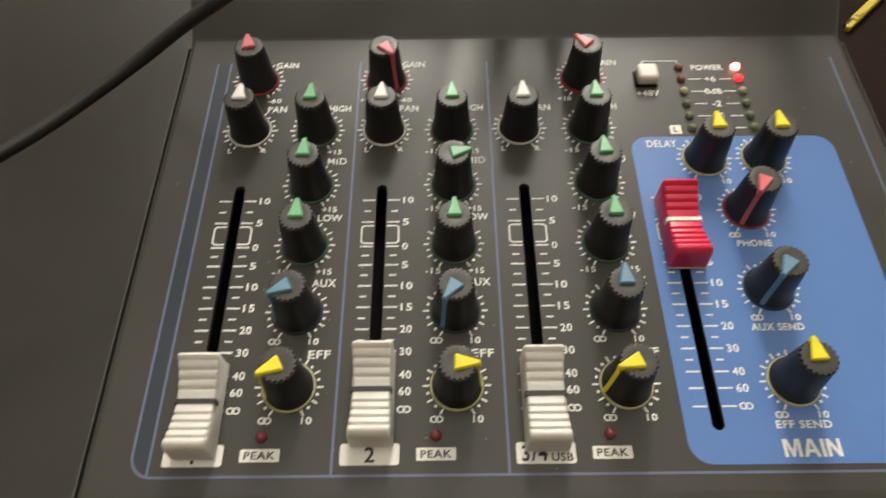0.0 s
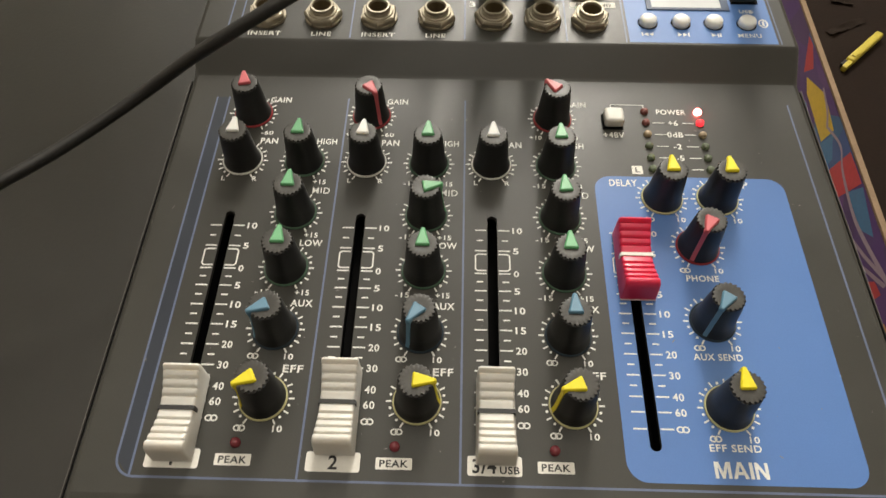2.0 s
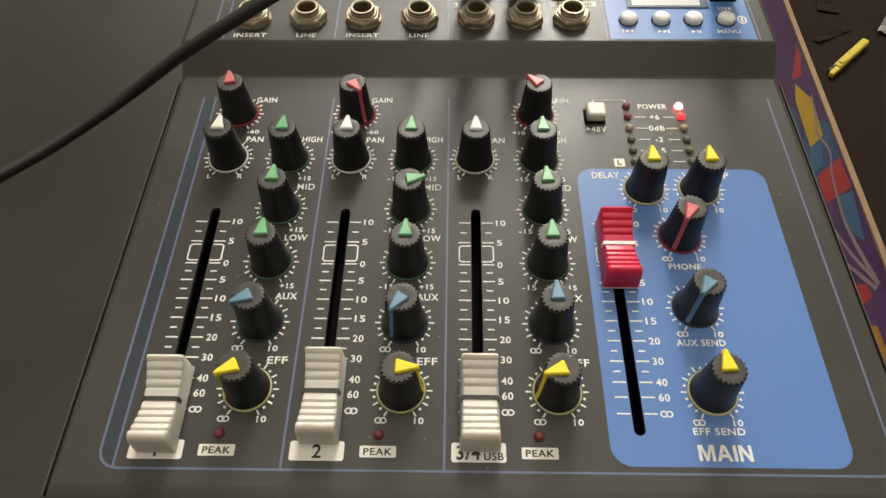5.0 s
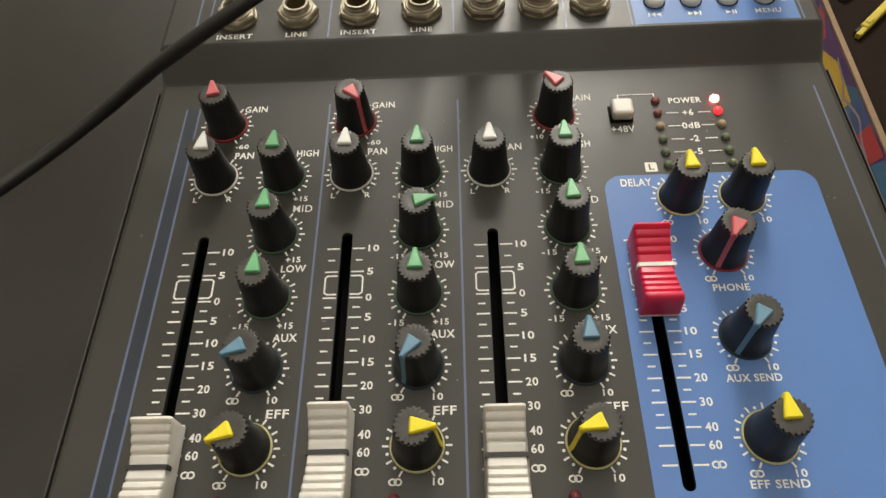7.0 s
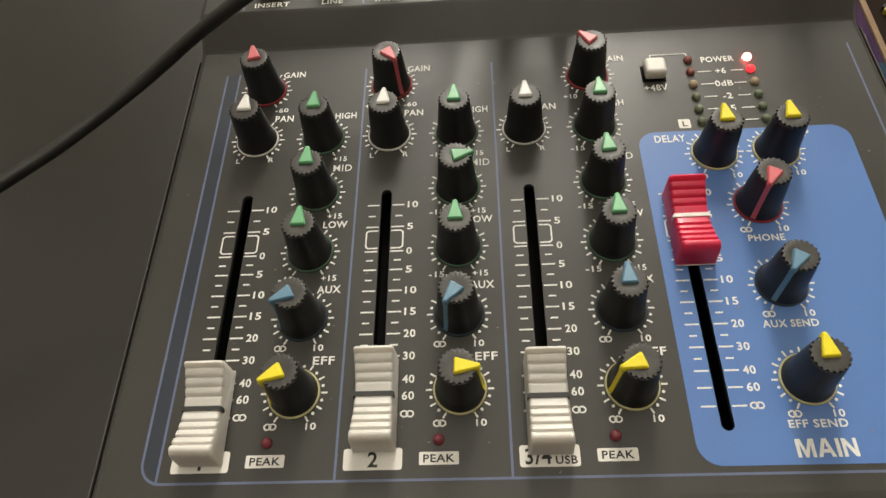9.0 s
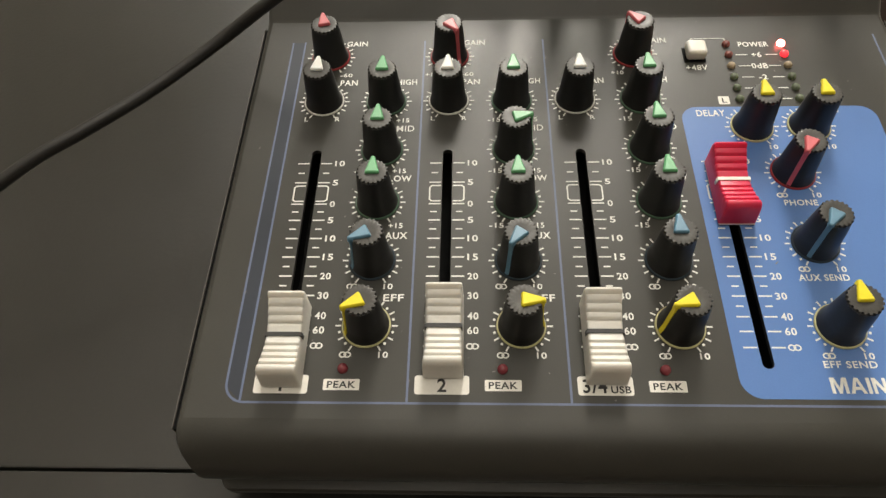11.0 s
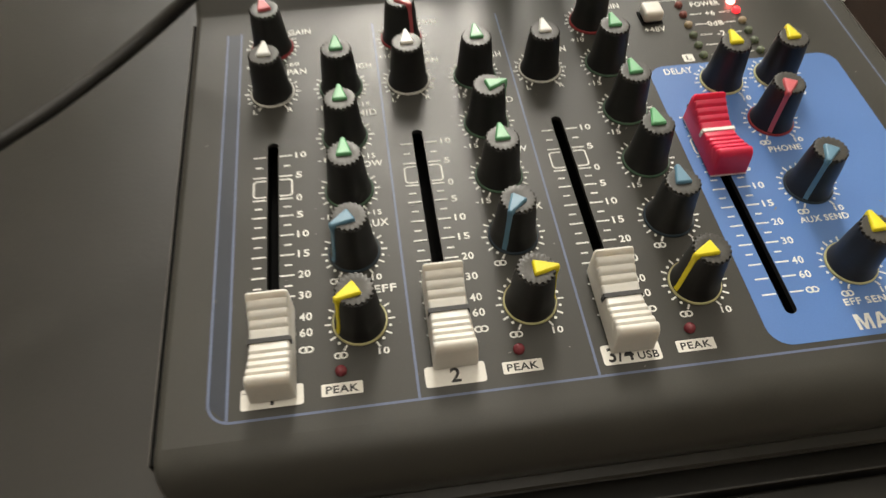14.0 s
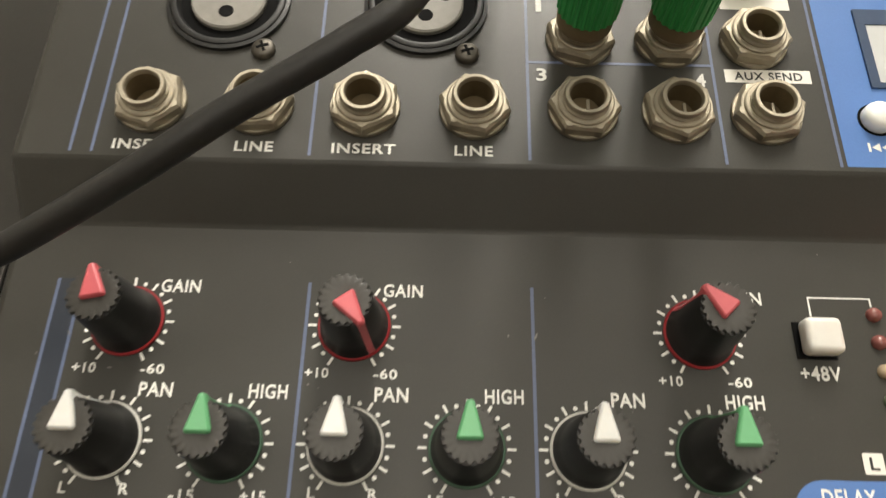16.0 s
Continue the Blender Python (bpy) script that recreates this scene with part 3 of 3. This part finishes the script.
for n in range(3):
    x = 42.0 * n
    part("label_plate", flat(rounded(x - 40.2, x - 26.0, 2.0, 7.2, 0.7, 3), Z2), STICKER, mixer, "white channel number field")
    bm = bmesh.new()
    if n < 2:
        centred(str(n + 1), x - 33.1, 4.5, 3.7, Z3, bm, (0.75, 2.4)[n])
    else:
        write("3/4", 45.1, 51.3, 2.6, 6.4, Z3, bm)
        write("USB", 52.2, 57.3, 2.6, 4.6, Z3, bm)
    part("lettering", bm, DARK_INK, mixer, "dark channel number")
    part("label_plate", flat(rounded(x - 22.0, x - 12.5, 3.0, 6.1, 0.3, 2), Z2), STICKER, mixer, "white peak lamp field")
    part("lettering", write("PEAK", x - 21.0, x - 13.5, 3.6, 5.5, Z3), DARK_INK, mixer, "dark lettering")
    led(x - 17.3, 9.0, LED_PEAK, "unlit red peak lamp")

ROWS_Y = [132.0, 126.7, 121.2, 115.8, 110.6, 105.6]
for i, y in enumerate(ROWS_Y):
    led(105.6 - 0.1 * i, y, (LED_RED, LED_RED, LED_AMBER, LED_GREEN, LED_GREEN, LED_GREEN)[i], "unlit meter lamp")
    led(124.4, y, (LED_LIT, LED_DIM, LED_AMBER, LED_GREEN, LED_GREEN, LED_GREEN)[i], "lit red lamp" if i < 2 else "unlit meter lamp")
    text = ("POWER", "+6", "0dB", "-2", "-5", "")[i]
    bm = bmesh.new()
    if text:
        w = (10.4, 3.4, 5.6, 2.9, 2.9)[i]
        centred(text, 115.0, y, 2.5, Z3, bm, w)
    if i:
        for x0, x1 in ((107.9, 112.0), (118.2, 122.2)):
            box(x0, x1, y - 0.18, y + 0.18, Z3, Z3 + 0.02, bm=bm)
    part("lettering", bm, INK, mixer)
part("lettering", ribbon([(93.9, 131.5), (93.9, 135.2), (105.5, 135.2), (105.5, 133.6)], 0.4, Z3), INK, mixer)
button = part("push_button", box(-3.3, 3.3, -3.3, 3.3, 0.4, 4.4, 1.1, 4), IVORY, mixer, "white square phantom power button", at=(93.9, 126.9, 0), smooth=40)
# Black plate that paints the shade at the button's foot, wider on its left.
part("button_shadow", box(-4.1, 3.3, -3.5, 3.5, 0.02, 0.3, 0.1), SLOT, mixer, at=(94.1, 126.8, 0))
part("lettering", write("+48V", 90.1, 97.4, 119.3, 122.0, Z3), INK, mixer)
part("label_plate", flat(rounded(98.1, 101.7, 103.3, 106.9, 0.3, 2), Z2), STICKER, mixer)
part("lettering", write("L", 99.2, 100.8, 104.0, 106.2, Z3), DARK_INK, mixer)

# Fine dust and lint on the panel.
rnd = random.Random(7)
dust = bmesh.new()
for k in range(95):
    x, y, r, a = rnd.uniform(-58, 162), rnd.uniform(0, 145), rnd.uniform(0.07, 0.2), rnd.uniform(0, 6.3)
    long = r * rnd.choice((1, 1, 1.5, 4))
    flat([(x + long * math.cos(a) * c - r * math.sin(a) * d, y + long * math.sin(a) * c + r * math.cos(a) * d) for c, d in ((-1, -0.6), (0.3, -1), (1, 0.2), (0.1, 1), (-0.8, 0.7))], 0.2, dust)
DUST = mat("grey_dust", (0.22, 0.21, 0.195), 0.9, spec=0.1, bump=0)
tagged(part("dust", dust, DUST, mixer), kind="stuff")

# ---- jack panel ----
J = TOP
part("blue_field", flat([(102.0, 158.9), (156.2, 158.9), (156.2, 246), (102.0, 246)], J + Z1), BLUE, mixer, "blue player field")
for x in (-47.2, -43.0, -1.1, 41.3, 79.0, 100.9):
    part("divider_line", ribbon([(x, 158.8), (x, 246)], 0.6, J + Z1), LINE, mixer)
part("divider_line", ribbon([(157.4, 158.8), (157.4, 246)], 0.5, J + Z1), LINE, mixer)
part("divider_line", ribbon([(41.5, 182.0), (78.8, 182.0)], 0.6, J + Z1 + 0.02), LINE, mixer)


def six(k, a):
    """Six flats for the outer rings of a profile."""
    return math.cos(radians(30)) / math.cos((a % radians(60)) - radians(30)) if k < 3 else 1.0


nut_mesh = mesh_of("hex_nut", lathe([(7.15, 0.9), (7.15, 2.6), (6.65, 3.25), (6.0, 3.35), (4.6, 3.3)], 48, six, cap=False), NICKEL, 25)
washer_mesh = mesh_of("washer", lathe([(6.9, 0.0), (7.0, 0.45), (6.8, 0.9), (3.3, 0.9)], 40, cap=False), NICKEL, 40)
sleeve_mesh = mesh_of("sleeve", lathe([(5.5, 3.3), (5.5, 3.75), (5.25, 3.95), (4.6, 3.95), (4.55, 4.3), (4.35, 4.4), (4.55, 4.7), (4.35, 4.9), (4.5, 5.2), (4.45, 5.7), (4.25, 6.0), (3.65, 6.0), (3.4, 5.7), (3.32, 5.0)], 40, cap=False), NICKEL, 50)
bore_mesh = mesh_of("bore", lathe([(3.32, 5.05), (3.3, 0.2)], 36, cap=False), SOCKET, 60)
hole_mesh = mesh_of("socket_hole", lathe([(3.28, 0.12), (3.28, 0.17)], 30), SOCKET, 60)
spring_mesh = mesh_of("contact_spring", box(-0.32, 0.32, -2.6, 0.3, 3.5, 3.8, 0.1), NICKEL)


def jack(x, y, turn, sprung):
    j = part("jack_socket", washer_mesh, NICKEL, mixer, "nickel jack socket with a hexagonal nut", at=(x, y, J), turn=turn)
    part("hex_nut", nut_mesh, NICKEL, j)
    part("sleeve", sleeve_mesh, NICKEL, j)
    part("bore", bore_mesh, SOCKET, j, "dark brown bore")
    part("socket_hole", hole_mesh, SOCKET, j, "dark socket hole")
    if sprung:
        part("contact_spring", spring_mesh, NICKEL, j, "gleaming contact spring", at=(0.8, 0.4, -1.0), turn=-turn)
    return j


for i, (x, y) in enumerate(((-33.2, 170.0), (-12.0, 170.0), (9.0, 170.0), (30.6, 170.0), (52.0, 170.2), (70.5, 170.1), (88.1, 170.2), (52.2, 187.8), (70.6, 188.0), (88.2, 188.2), (88.2, 206.5))):
    jack(x, y, (10, 34, 0, 17, 25, 6, 40, 12, 30, 20, 5)[i], i > 3)
for n, (x0, x1, text) in enumerate(((-39.2, -26.9, "INSERT"), (-15.6, -8.2, "LINE"), (3.1, 15.4, "INSERT"), (26.8, 34.2, "LINE"))):
    part("lettering", write(text, x0, x1, 159.4, 161.7, J + Z3), INK, mixer)
for text, x, y in (("1", 44.0, 196.8), ("2", 76.6, 196.8), ("3", 44.1, 178.9), ("4", 76.2, 178.3)):
    part("lettering", centred(text, x, y, 3.2, J + Z3, wide=1.2 if text == "1" else 2.1), INK, mixer)
for x0, x1, y0, y1 in ((81.3, 98.7, 178.0, 181.2), (82.6, 97.4, 196.9, 200.0)):
    part("label_plate", flat([(x0, y0), (x1, y0), (x1, y1), (x0, y1)], J + Z2), STICKER, mixer, "white label field")
part("lettering", write("AUX SEND", 83.2, 97.0, 178.6, 180.6, J + Z3), DARK_INK, mixer)

# XLR sockets with their screws.
ring_profiles = (("outer_ring", [(13.1, 0.0), (13.1, 0.9), (12.3, 1.1), (12.2, 0.0)], BLACK), ("metal_ring", [(12.2, 0.0), (12.1, 1.2), (11.7, 1.45), (10.9, 1.35), (10.3, 0.1)], BLACK),
                 ("inner_ring", [(10.35, 0.06), (9.4, 0.04), (7.9, 0.06)], SLOT))
ring_meshes = [(n, mesh_of(n, lathe(p, 56, cap=False), m, 40), m) for n, p, m in ring_profiles]
disc_mesh = mesh_of("contact_disc", lathe([(7.95, 0.03), (7.9, 0.9), (7.5, 1.2), (0.5, 1.2)], 48), GREY, 40)
pin_mesh = mesh_of("pin_hole", lathe([(1.6, 1.22), (1.55, 1.27), (0.2, 1.27)], 18), SLOT, 60)
screw_mesh = mesh_of("screw", lathe([(2.5, 0.0), (2.45, 0.8), (1.9, 1.4), (0.4, 1.6)], 24), STEEL, 50)
cross = box(-1.3, 1.3, -0.28, 0.28, 1.35, 1.68)
box(-0.28, 0.28, -1.3, 1.3, 1.35, 1.69, bm=cross)
cross_mesh = mesh_of("cross_slot", cross, SLOT)
for x in (-21.6, 20.2):
    name, me, m = ring_meshes[0]
    xlr = part("xlr_socket", me, m, mixer, "round three hole microphone socket", at=(x, 196.3, J))
    for name, me, m in ring_meshes[1:]:
        part(name, me, m, xlr)
    part("contact_disc", disc_mesh, GREY, xlr, "dull grey disc")
    for px, py in ((-4.1, 1.9), (4.1, 1.9), (0, -3.6)):
        part("pin_hole", pin_mesh, SLOT, xlr, at=(px, py, 0))
    for dx, dy in ((8.8, -12.7), (-8.8, 12.7)):
        s = part("screw", screw_mesh, STEEL, mixer, "cross head screw", at=(x + dx, 196.3 + dy, J), turn=20 if dx > 0 else 50)
        part("cross_slot", cross_mesh, SLOT, s)
    part("label_plate", flat([(x - 11, 213.2), (x + 8, 213.2), (x + 8, 217.5), (x - 11, 217.5)], J + Z2), STICKER, mixer)

# The player: display, four buttons and their signs.
BEZEL = mat("display_window", (0.05, 0.075, 0.13), 0.3, vary=0.05, bump=0, spec=0.35)
bezel = box(110.4, 141.7, 177.2, 178.5, J, J + 0.5)
box(110.4, 141.7, 193.3, 197.3, J, J + 0.5, bm=bezel)
box(110.4, 112.4, 178.5, 193.3, J, J + 0.5, bm=bezel)
box(138.8, 141.7, 178.5, 193.3, J, J + 0.5, bm=bezel)
display = part("display", bezel, BEZEL, mixer, "small grey display in a dark bezel")
part("screen", box(112.4, 138.8, 178.5, 193.3, J - 0.1, J + 0.3), SCREEN, display, "pale grey screen")
dome = mesh_of("round_button", lathe([(3.2, 0.0), (3.2, 1.6), (2.9, 2.3), (2.2, 2.8), (1.0, 3.05), (0.3, 3.1)], 32), WHITE, 60)
collar = mesh_of("button_gap", lathe([(3.75, 0.03), (3.7, 0.12), (3.3, 0.12)], 32), SLOT)
for x in (109.8, 122.1, 134.3, 146.6):
    part("round_button", dome, WHITE, mixer, "round white button", at=(x, 169.7, J))
    part("button_gap", collar, SLOT, mixer, at=(x, 169.7, J))


def arrow(x, y, s, bm):
    flat([(x, y - 1.0), (x + s * 1.7, y), (x, y + 1.0)], J + Z3, bm)


signs = bmesh.new()
for x, kind in ((109.2, 0), (122.0, 1), (134.2, 2)):
    if kind == 0:
        flat([(x - 2.4, 162.3), (x - 1.9, 162.3), (x - 1.9, 164.3), (x - 2.4, 164.3)], J + Z3, signs)
        arrow(x, 163.3, -1, signs), arrow(x + 1.9, 163.3, -1, signs)
    elif kind == 1:
        arrow(x - 1.9, 163.3, 1, signs), arrow(x, 163.3, 1, signs)
        flat([(x + 1.9, 162.3), (x + 2.4, 162.3), (x + 2.4, 164.3), (x + 1.9, 164.3)], J + Z3, signs)
    else:
        arrow(x - 1.6, 163.3, 1, signs)
        for d in (0.5, 1.4):
            flat([(x + d, 162.3), (x + d + 0.5, 162.3), (x + d + 0.5, 164.3), (x + d, 164.3)], J + Z3, signs)
part("lettering", signs, INK, mixer, "white player signs")
part("lettering", write("MENU", 142.3, 150.8, 162.2, 164.4, J + Z3), INK, mixer)
part("lettering", write("USB", 145.2, 150.4, 175.9, 178.0, J + Z3), INK, mixer)
oval = ribbon([(152.9 + 1.5 * math.cos(i * math.pi / 10), 170.2 + 2.1 * math.sin(i * math.pi / 10)) for i in range(20)], 0.6, J + Z3, closed=True)
flat([(152.5, 168.9), (153.3, 168.9), (153.3, 171.5), (152.5, 171.5)], J + Z3, oval)
part("sign", oval, INK, mixer, "small white oval sign")
part("label_plate", flat([(104.2, 201.4), (146, 201.4), (146, 204.8), (104.2, 204.8)], J + Z2), STICKER, mixer, "white strip with worn lettering")
bars = bmesh.new()
for x0, x1 in ((113, 117), (118, 121.5), (122.4, 124.6), (125.5, 127.6), (128.8, 131.8)):
    flat([(x0, 202.3), (x1, 202.3), (x1, 203.9), (x0, 203.9)], J + Z3, bars)
part("lettering", bars, LINE, mixer)
bars = bmesh.new()
for x0, x1 in ((113.4, 117.4), (118.2, 120.6), (124.4, 127.2), (127.8, 130.4), (131.2, 133.8), (134.6, 137.0)):
    flat([(x0, 207.2), (x1, 207.2), (x1, 210.4), (x0, 210.4)], J + Z3, bars)
part("lettering", bars, INK, mixer, "white bars of a type name")
part("usb_port", box(142.9, 153.2, 181.4, 186.4, J + 0.02, J + 0.5, 0.1), SLOT, mixer, "dark port")


# ---- things on the mixer ----
def plug(x, y, n):
    p = tagged(new("jack_plug"), "green ribbed jack plug standing in a socket", "plug", "green plugs in the sockets")
    p.matrix_world = PANEL @ pose(x * MM, y * MM, J * MM)
    part("collar", lathe([(3.2, 5.0), (5.6, 6.05), (5.7, 9.0), (5.4, 9.6)], 40), SOCKET, p, "dark metal collar", smooth=40)
    part("barrel", lathe([(5.5, 9.5), (6.1, 9.9), (6.2, 30), (6.2, 53), (5.2, 56)], 144, lambda k, a: 1 - 0.045 * (1 if math.cos(24 * a) < 0 and k < 4 else 0)), PLUG_GREEN, p, "ribbed green barrel", smooth=25)
    part("strain_relief", lathe([(4.9, 55.8), (4.4, 62), (3.2, 70), (3.0, 71)], 24), RUBBER, p, "black strain relief", smooth=40)
    part("lead", tube(smooth_path([(0, 0, 69), (0, 2, 79), (0, 10, 90), (0, 28, 99), (0, 60, 104), (4 * n, 100, 110), (10 * n, 135, 60), (14 * n, 160, -40)]), 2.4, 12), RUBBER, p, "black lead", smooth=60)
    return p


plug(52.2, 187.8, 0)
plug(70.6, 188.0, 1)

stick = tagged(new("usb_stick"), "dark grey memory stick standing in the player's port", "memory stick")
stick.matrix_world = PANEL @ pose(148.0 * MM, 183.9 * MM, J * MM)
part("connector", box(-4.2, 4.2, -1.9, 1.9, 0.55, 3.0, 0.2), STEEL, stick)
part("shell", box(-5.0, 5.0, -2.6, 2.6, 3.0, 38, 1.1, 3), mat("smoky_grey_plastic", (0.05, 0.05, 0.05), 0.35, vary=0.15, fine=400, bump=0.1), stick, "dark grey shell", smooth=40)
part("end_cap", box(-5.3, 5.3, -2.9, 2.9, 38, 42, 1.2, 3), BLACK, stick, smooth=40)

# The cable hangs over the mixer's back corner and comes down to the desk.
CABLE = [(-330, -40, -32), (-250, -4, -34.5), (-190, 27, -22), (-150, 57, -5), (-125, 77, 3), (-110, 88.5, 5), (-95, 102.5, 5.5), (-80, 116, 8), (-66, 125.5, 13), (-52, 128.5, 22), (-39, 128.5, 31), (-20, 135.5, 39.5),
         (-4, 144.5, 44.5), (11, 152, 49), (21, 160, 51.5), (30, 185, 53), (36, 250, 30), (38, 290, -15), (40, 330, -56), (60, 380, -61), (140, 430, -65)]


cable = tagged(new("cable", mesh_of("cable", tube(smooth_path(CABLE), 2.25, 18), RUBBER, 60)), "thick black rubber cable hanging over the mixer", "cable")
cable.matrix_world = PANEL

# ---- beside the desk ----
PRINT = bpy.data.materials.new("colourful_print")
PRINT.use_nodes = True
pn = PRINT.node_tree
pc, pm, pv, pr = (pn.nodes.new("ShaderNode" + k) for k in ("TexCoord", "Mapping", "TexVoronoi", "ValToRGB"))
pm.inputs["Scale"].default_value = (1, 22, 26)
pm.inputs["Rotation"].default_value = (radians(30), 0, 0)
pv.inputs["Scale"].default_value = 1.0
pn.links.new(pc.outputs["Object"], pm.inputs["Vector"])
pn.links.new(pm.outputs["Vector"], pv.inputs["Vector"])
split = pn.nodes.new("ShaderNodeSeparateColor")
pn.links.new(pv.outputs["Color"], split.inputs["Color"])
pn.links.new(split.outputs["Red"], pr.inputs["Fac"])
pr.color_ramp.interpolation = "CONSTANT"
stops = [(0.0, (0.075, 0.022, 0.17)), (0.3, (0.035, 0.085, 0.27)), (0.5, (0.06, 0.02, 0.13)), (0.7, (0.03, 0.12, 0.26)), (0.85, (0.10, 0.03, 0.19))]
pr.color_ramp.elements[0].color = (*stops[0][1], 1)
pr.color_ramp.elements[1].position, pr.color_ramp.elements[1].color = stops[1][0], (*stops[1][1], 1)
for at, c in stops[2:]:
    pr.color_ramp.elements.new(at).color = (*c, 1)
pn.links.new(pr.outputs["Color"], pn.nodes["Principled BSDF"].inputs["Base Color"])
pn.nodes["Principled BSDF"].inputs["Roughness"].default_value = 0.45

# A tall carton stands beside the desk, lower than it; its top is dark brown.
LOW = -0.215
carton = tagged(new("storage_carton"), "tall carton with a dark brown top and a colourful printed side", "carton")
carton.matrix_world = pose(0.3565, 0.06, LOW, 0, 0, -4.1)
DEEP = (-0.74 - LOW) * 1000 + 0.5
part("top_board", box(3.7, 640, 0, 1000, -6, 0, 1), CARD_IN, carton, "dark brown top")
part("edge_strip", box(-1.6, 3.6, 0, 1000, -1.5, 1.6, 0.6), CARD, carton, "tan cut edge")
part("printed_side", box(-1.5, 2.0, 0.5, 999.5, DEEP, -1.7), PRINT, carton, "printed red, yellow, blue and purple side")
# Fields and ribbons of the print, by their distance along the side and their height.
PRINTS = {c: mat(c + "_carton_print", v, 0.45, vary=0.12, fine=300, coarse=30, bump=0.05) for c, v in
          (("red", (0.52, 0.03, 0.045)), ("yellow", (0.70, 0.47, 0.03)), ("blue", (0.04, 0.17, 0.36)), ("orange", (0.62, 0.27, 0.03)), ("lilac", (0.36, 0.27, 0.36)))}


def print_field(colour, points, proud):
    bm = bmesh.new()
    bm.faces.new([bm.verts.new((-1.5 - proud, y, z)) for y, z in points])
    bmesh.ops.recalc_face_normals(bm, faces=bm.faces)
    part("print_field", bm, PRINTS[colour], carton, colour + " printed field")


for colour, points in (("yellow", ((460, -28), (413, -10), (368, -15), (377, -38), (444, -36))), ("red", ((343, -43), (328, -3), (291, -3), (309, -42))), ("blue", ((300, -24), (287, -3), (240, -11), (258, -24))),
                       ("red", ((228, -55), (208, -27), (194, -25), (200, -52))), ("orange", ((190, -58), (172, -32), (120, -30), (120, -70))), ("red", ((494, -4), (478, -3), (455, -14), (470, -30))), ("blue", ((377, -40), (366, -18), (346, -30), (352, -52)))):
    print_field(colour, points, 0.1)
for k, curve in enumerate((((380, -22), (346, -13), (324, -21), (283, -26), (253, -24), (197, -13)), ((292, -48), (242, -32), (197, -12)), ((255, -51), (227, -35), (196, -17)), ((420, -9), (395, -14), (380, -22)))):
    bm = bmesh.new()
    line = smooth_path([(y, z, 0) for y, z in curve], 5)
    rows = []
    for i, p in enumerate(line):
        w = 1.3 + 1.2 * i / len(line)
        rows.append((bm.verts.new((-1.75 - 0.05 * k, p.x, p.y - w)), bm.verts.new((-1.75 - 0.05 * k, p.x, p.y + w))))
    for p, q in zip(rows, rows[1:]):
        bm.faces.new((p[0], q[0], q[1], p[1]))
    part("print_ribbon", bm, PRINTS["lilac"], carton, "pale lilac curved ribbon")
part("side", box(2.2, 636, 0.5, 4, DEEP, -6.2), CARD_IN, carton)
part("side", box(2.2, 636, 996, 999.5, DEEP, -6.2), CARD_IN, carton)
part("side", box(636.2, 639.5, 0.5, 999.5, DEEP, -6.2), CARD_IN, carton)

BLADE_YELLOW = mat("worn_yellow_plastic", (0.46, 0.37, 0.035), 0.5, vary=0.15, fine=300, bump=0.15)
cutter = tagged(new("utility_knife"), "yellow plastic utility knife lying on the carton", "knife")
cutter.matrix_world = pose(0.4265, 0.5185, LOW, 0, 0, -45)
part("handle", box(-3.9, 3.9, -23, 38, 0.1, 7.5, 2.0, 3), BLADE_YELLOW, cutter, "yellow handle", smooth=40)
part("nose", box(-1.2, 3.8, -37, -23.1, 0.6, 6.5, 1.2, 2), BLADE_YELLOW, cutter, "slanted yellow nose", smooth=40)
part("blade_slot", box(-4.2, -1.4, -32, -23.1, 0.6, 5.0, 0.5), BLACK, cutter, "dark blade slot")
part("slider", box(-2.1, 2.1, -18, -8, 7.5, 8.6, 0.5), BLADE_YELLOW, cutter)


def scrap(w, d, h, seed):
    """A crumpled piece of paper."""
    bm = bmesh.new()
    bmesh.ops.create_grid(bm, x_segments=14, y_segments=14, size=0.5)
    for v in bm.verts:
        x, y = v.co.x * w, v.co.y * d
        v.co = Vector((x, y, h * (0.5 + noise.noise(Vector((x * 0.12 + seed, y * 0.12, 0))) + 0.3 * noise.noise(Vector((x * 0.3, y * 0.3 + seed, 2))))))
    low = min(v.co.z for v in bm.verts)
    for v in bm.verts:
        v.co.z -= low
    bmesh.ops.solidify(bm, geom=bm.faces[:], thickness=0.3)
    return bm


PAPER = mat("white_paper", (0.22, 0.205, 0.20), 0.85, spec=0.15, vary=0.06, fine=300, bump=0.3)
for x, y, w, d, r in ((0.494, 0.580, 18, 48, -35), (0.486, 0.531, 18, 44, -38)):
    s = tagged(new("paper_scrap", mesh_of("paper_scrap", scrap(w, d, 5, x * 10), PAPER, 60)), "crumpled white paper lying on the carton", "paper", "paper on the carton")
    s.matrix_world = pose(x, y, LOW + 0.0005, 0, 0, r)

SCRAP = mat("dull_brown_card", (0.018, 0.0125, 0.0095), 0.85, spec=0.06, vary=0.2, fine=400, bump=0.3)
for x, y, w, d, r in ((0.427, 0.562, 48, 9, 30), (0.440, 0.618, 22, 34, -15)):
    s = tagged(new("card_scrap", mesh_of("card_scrap", scrap(w, d, 2.5, y * 10), SCRAP, 60)), "dull brown torn card scrap lying on the carton", "card", "scraps on the carton")
    s.matrix_world = pose(x, y, LOW + 0.0005, 0, 0, r)
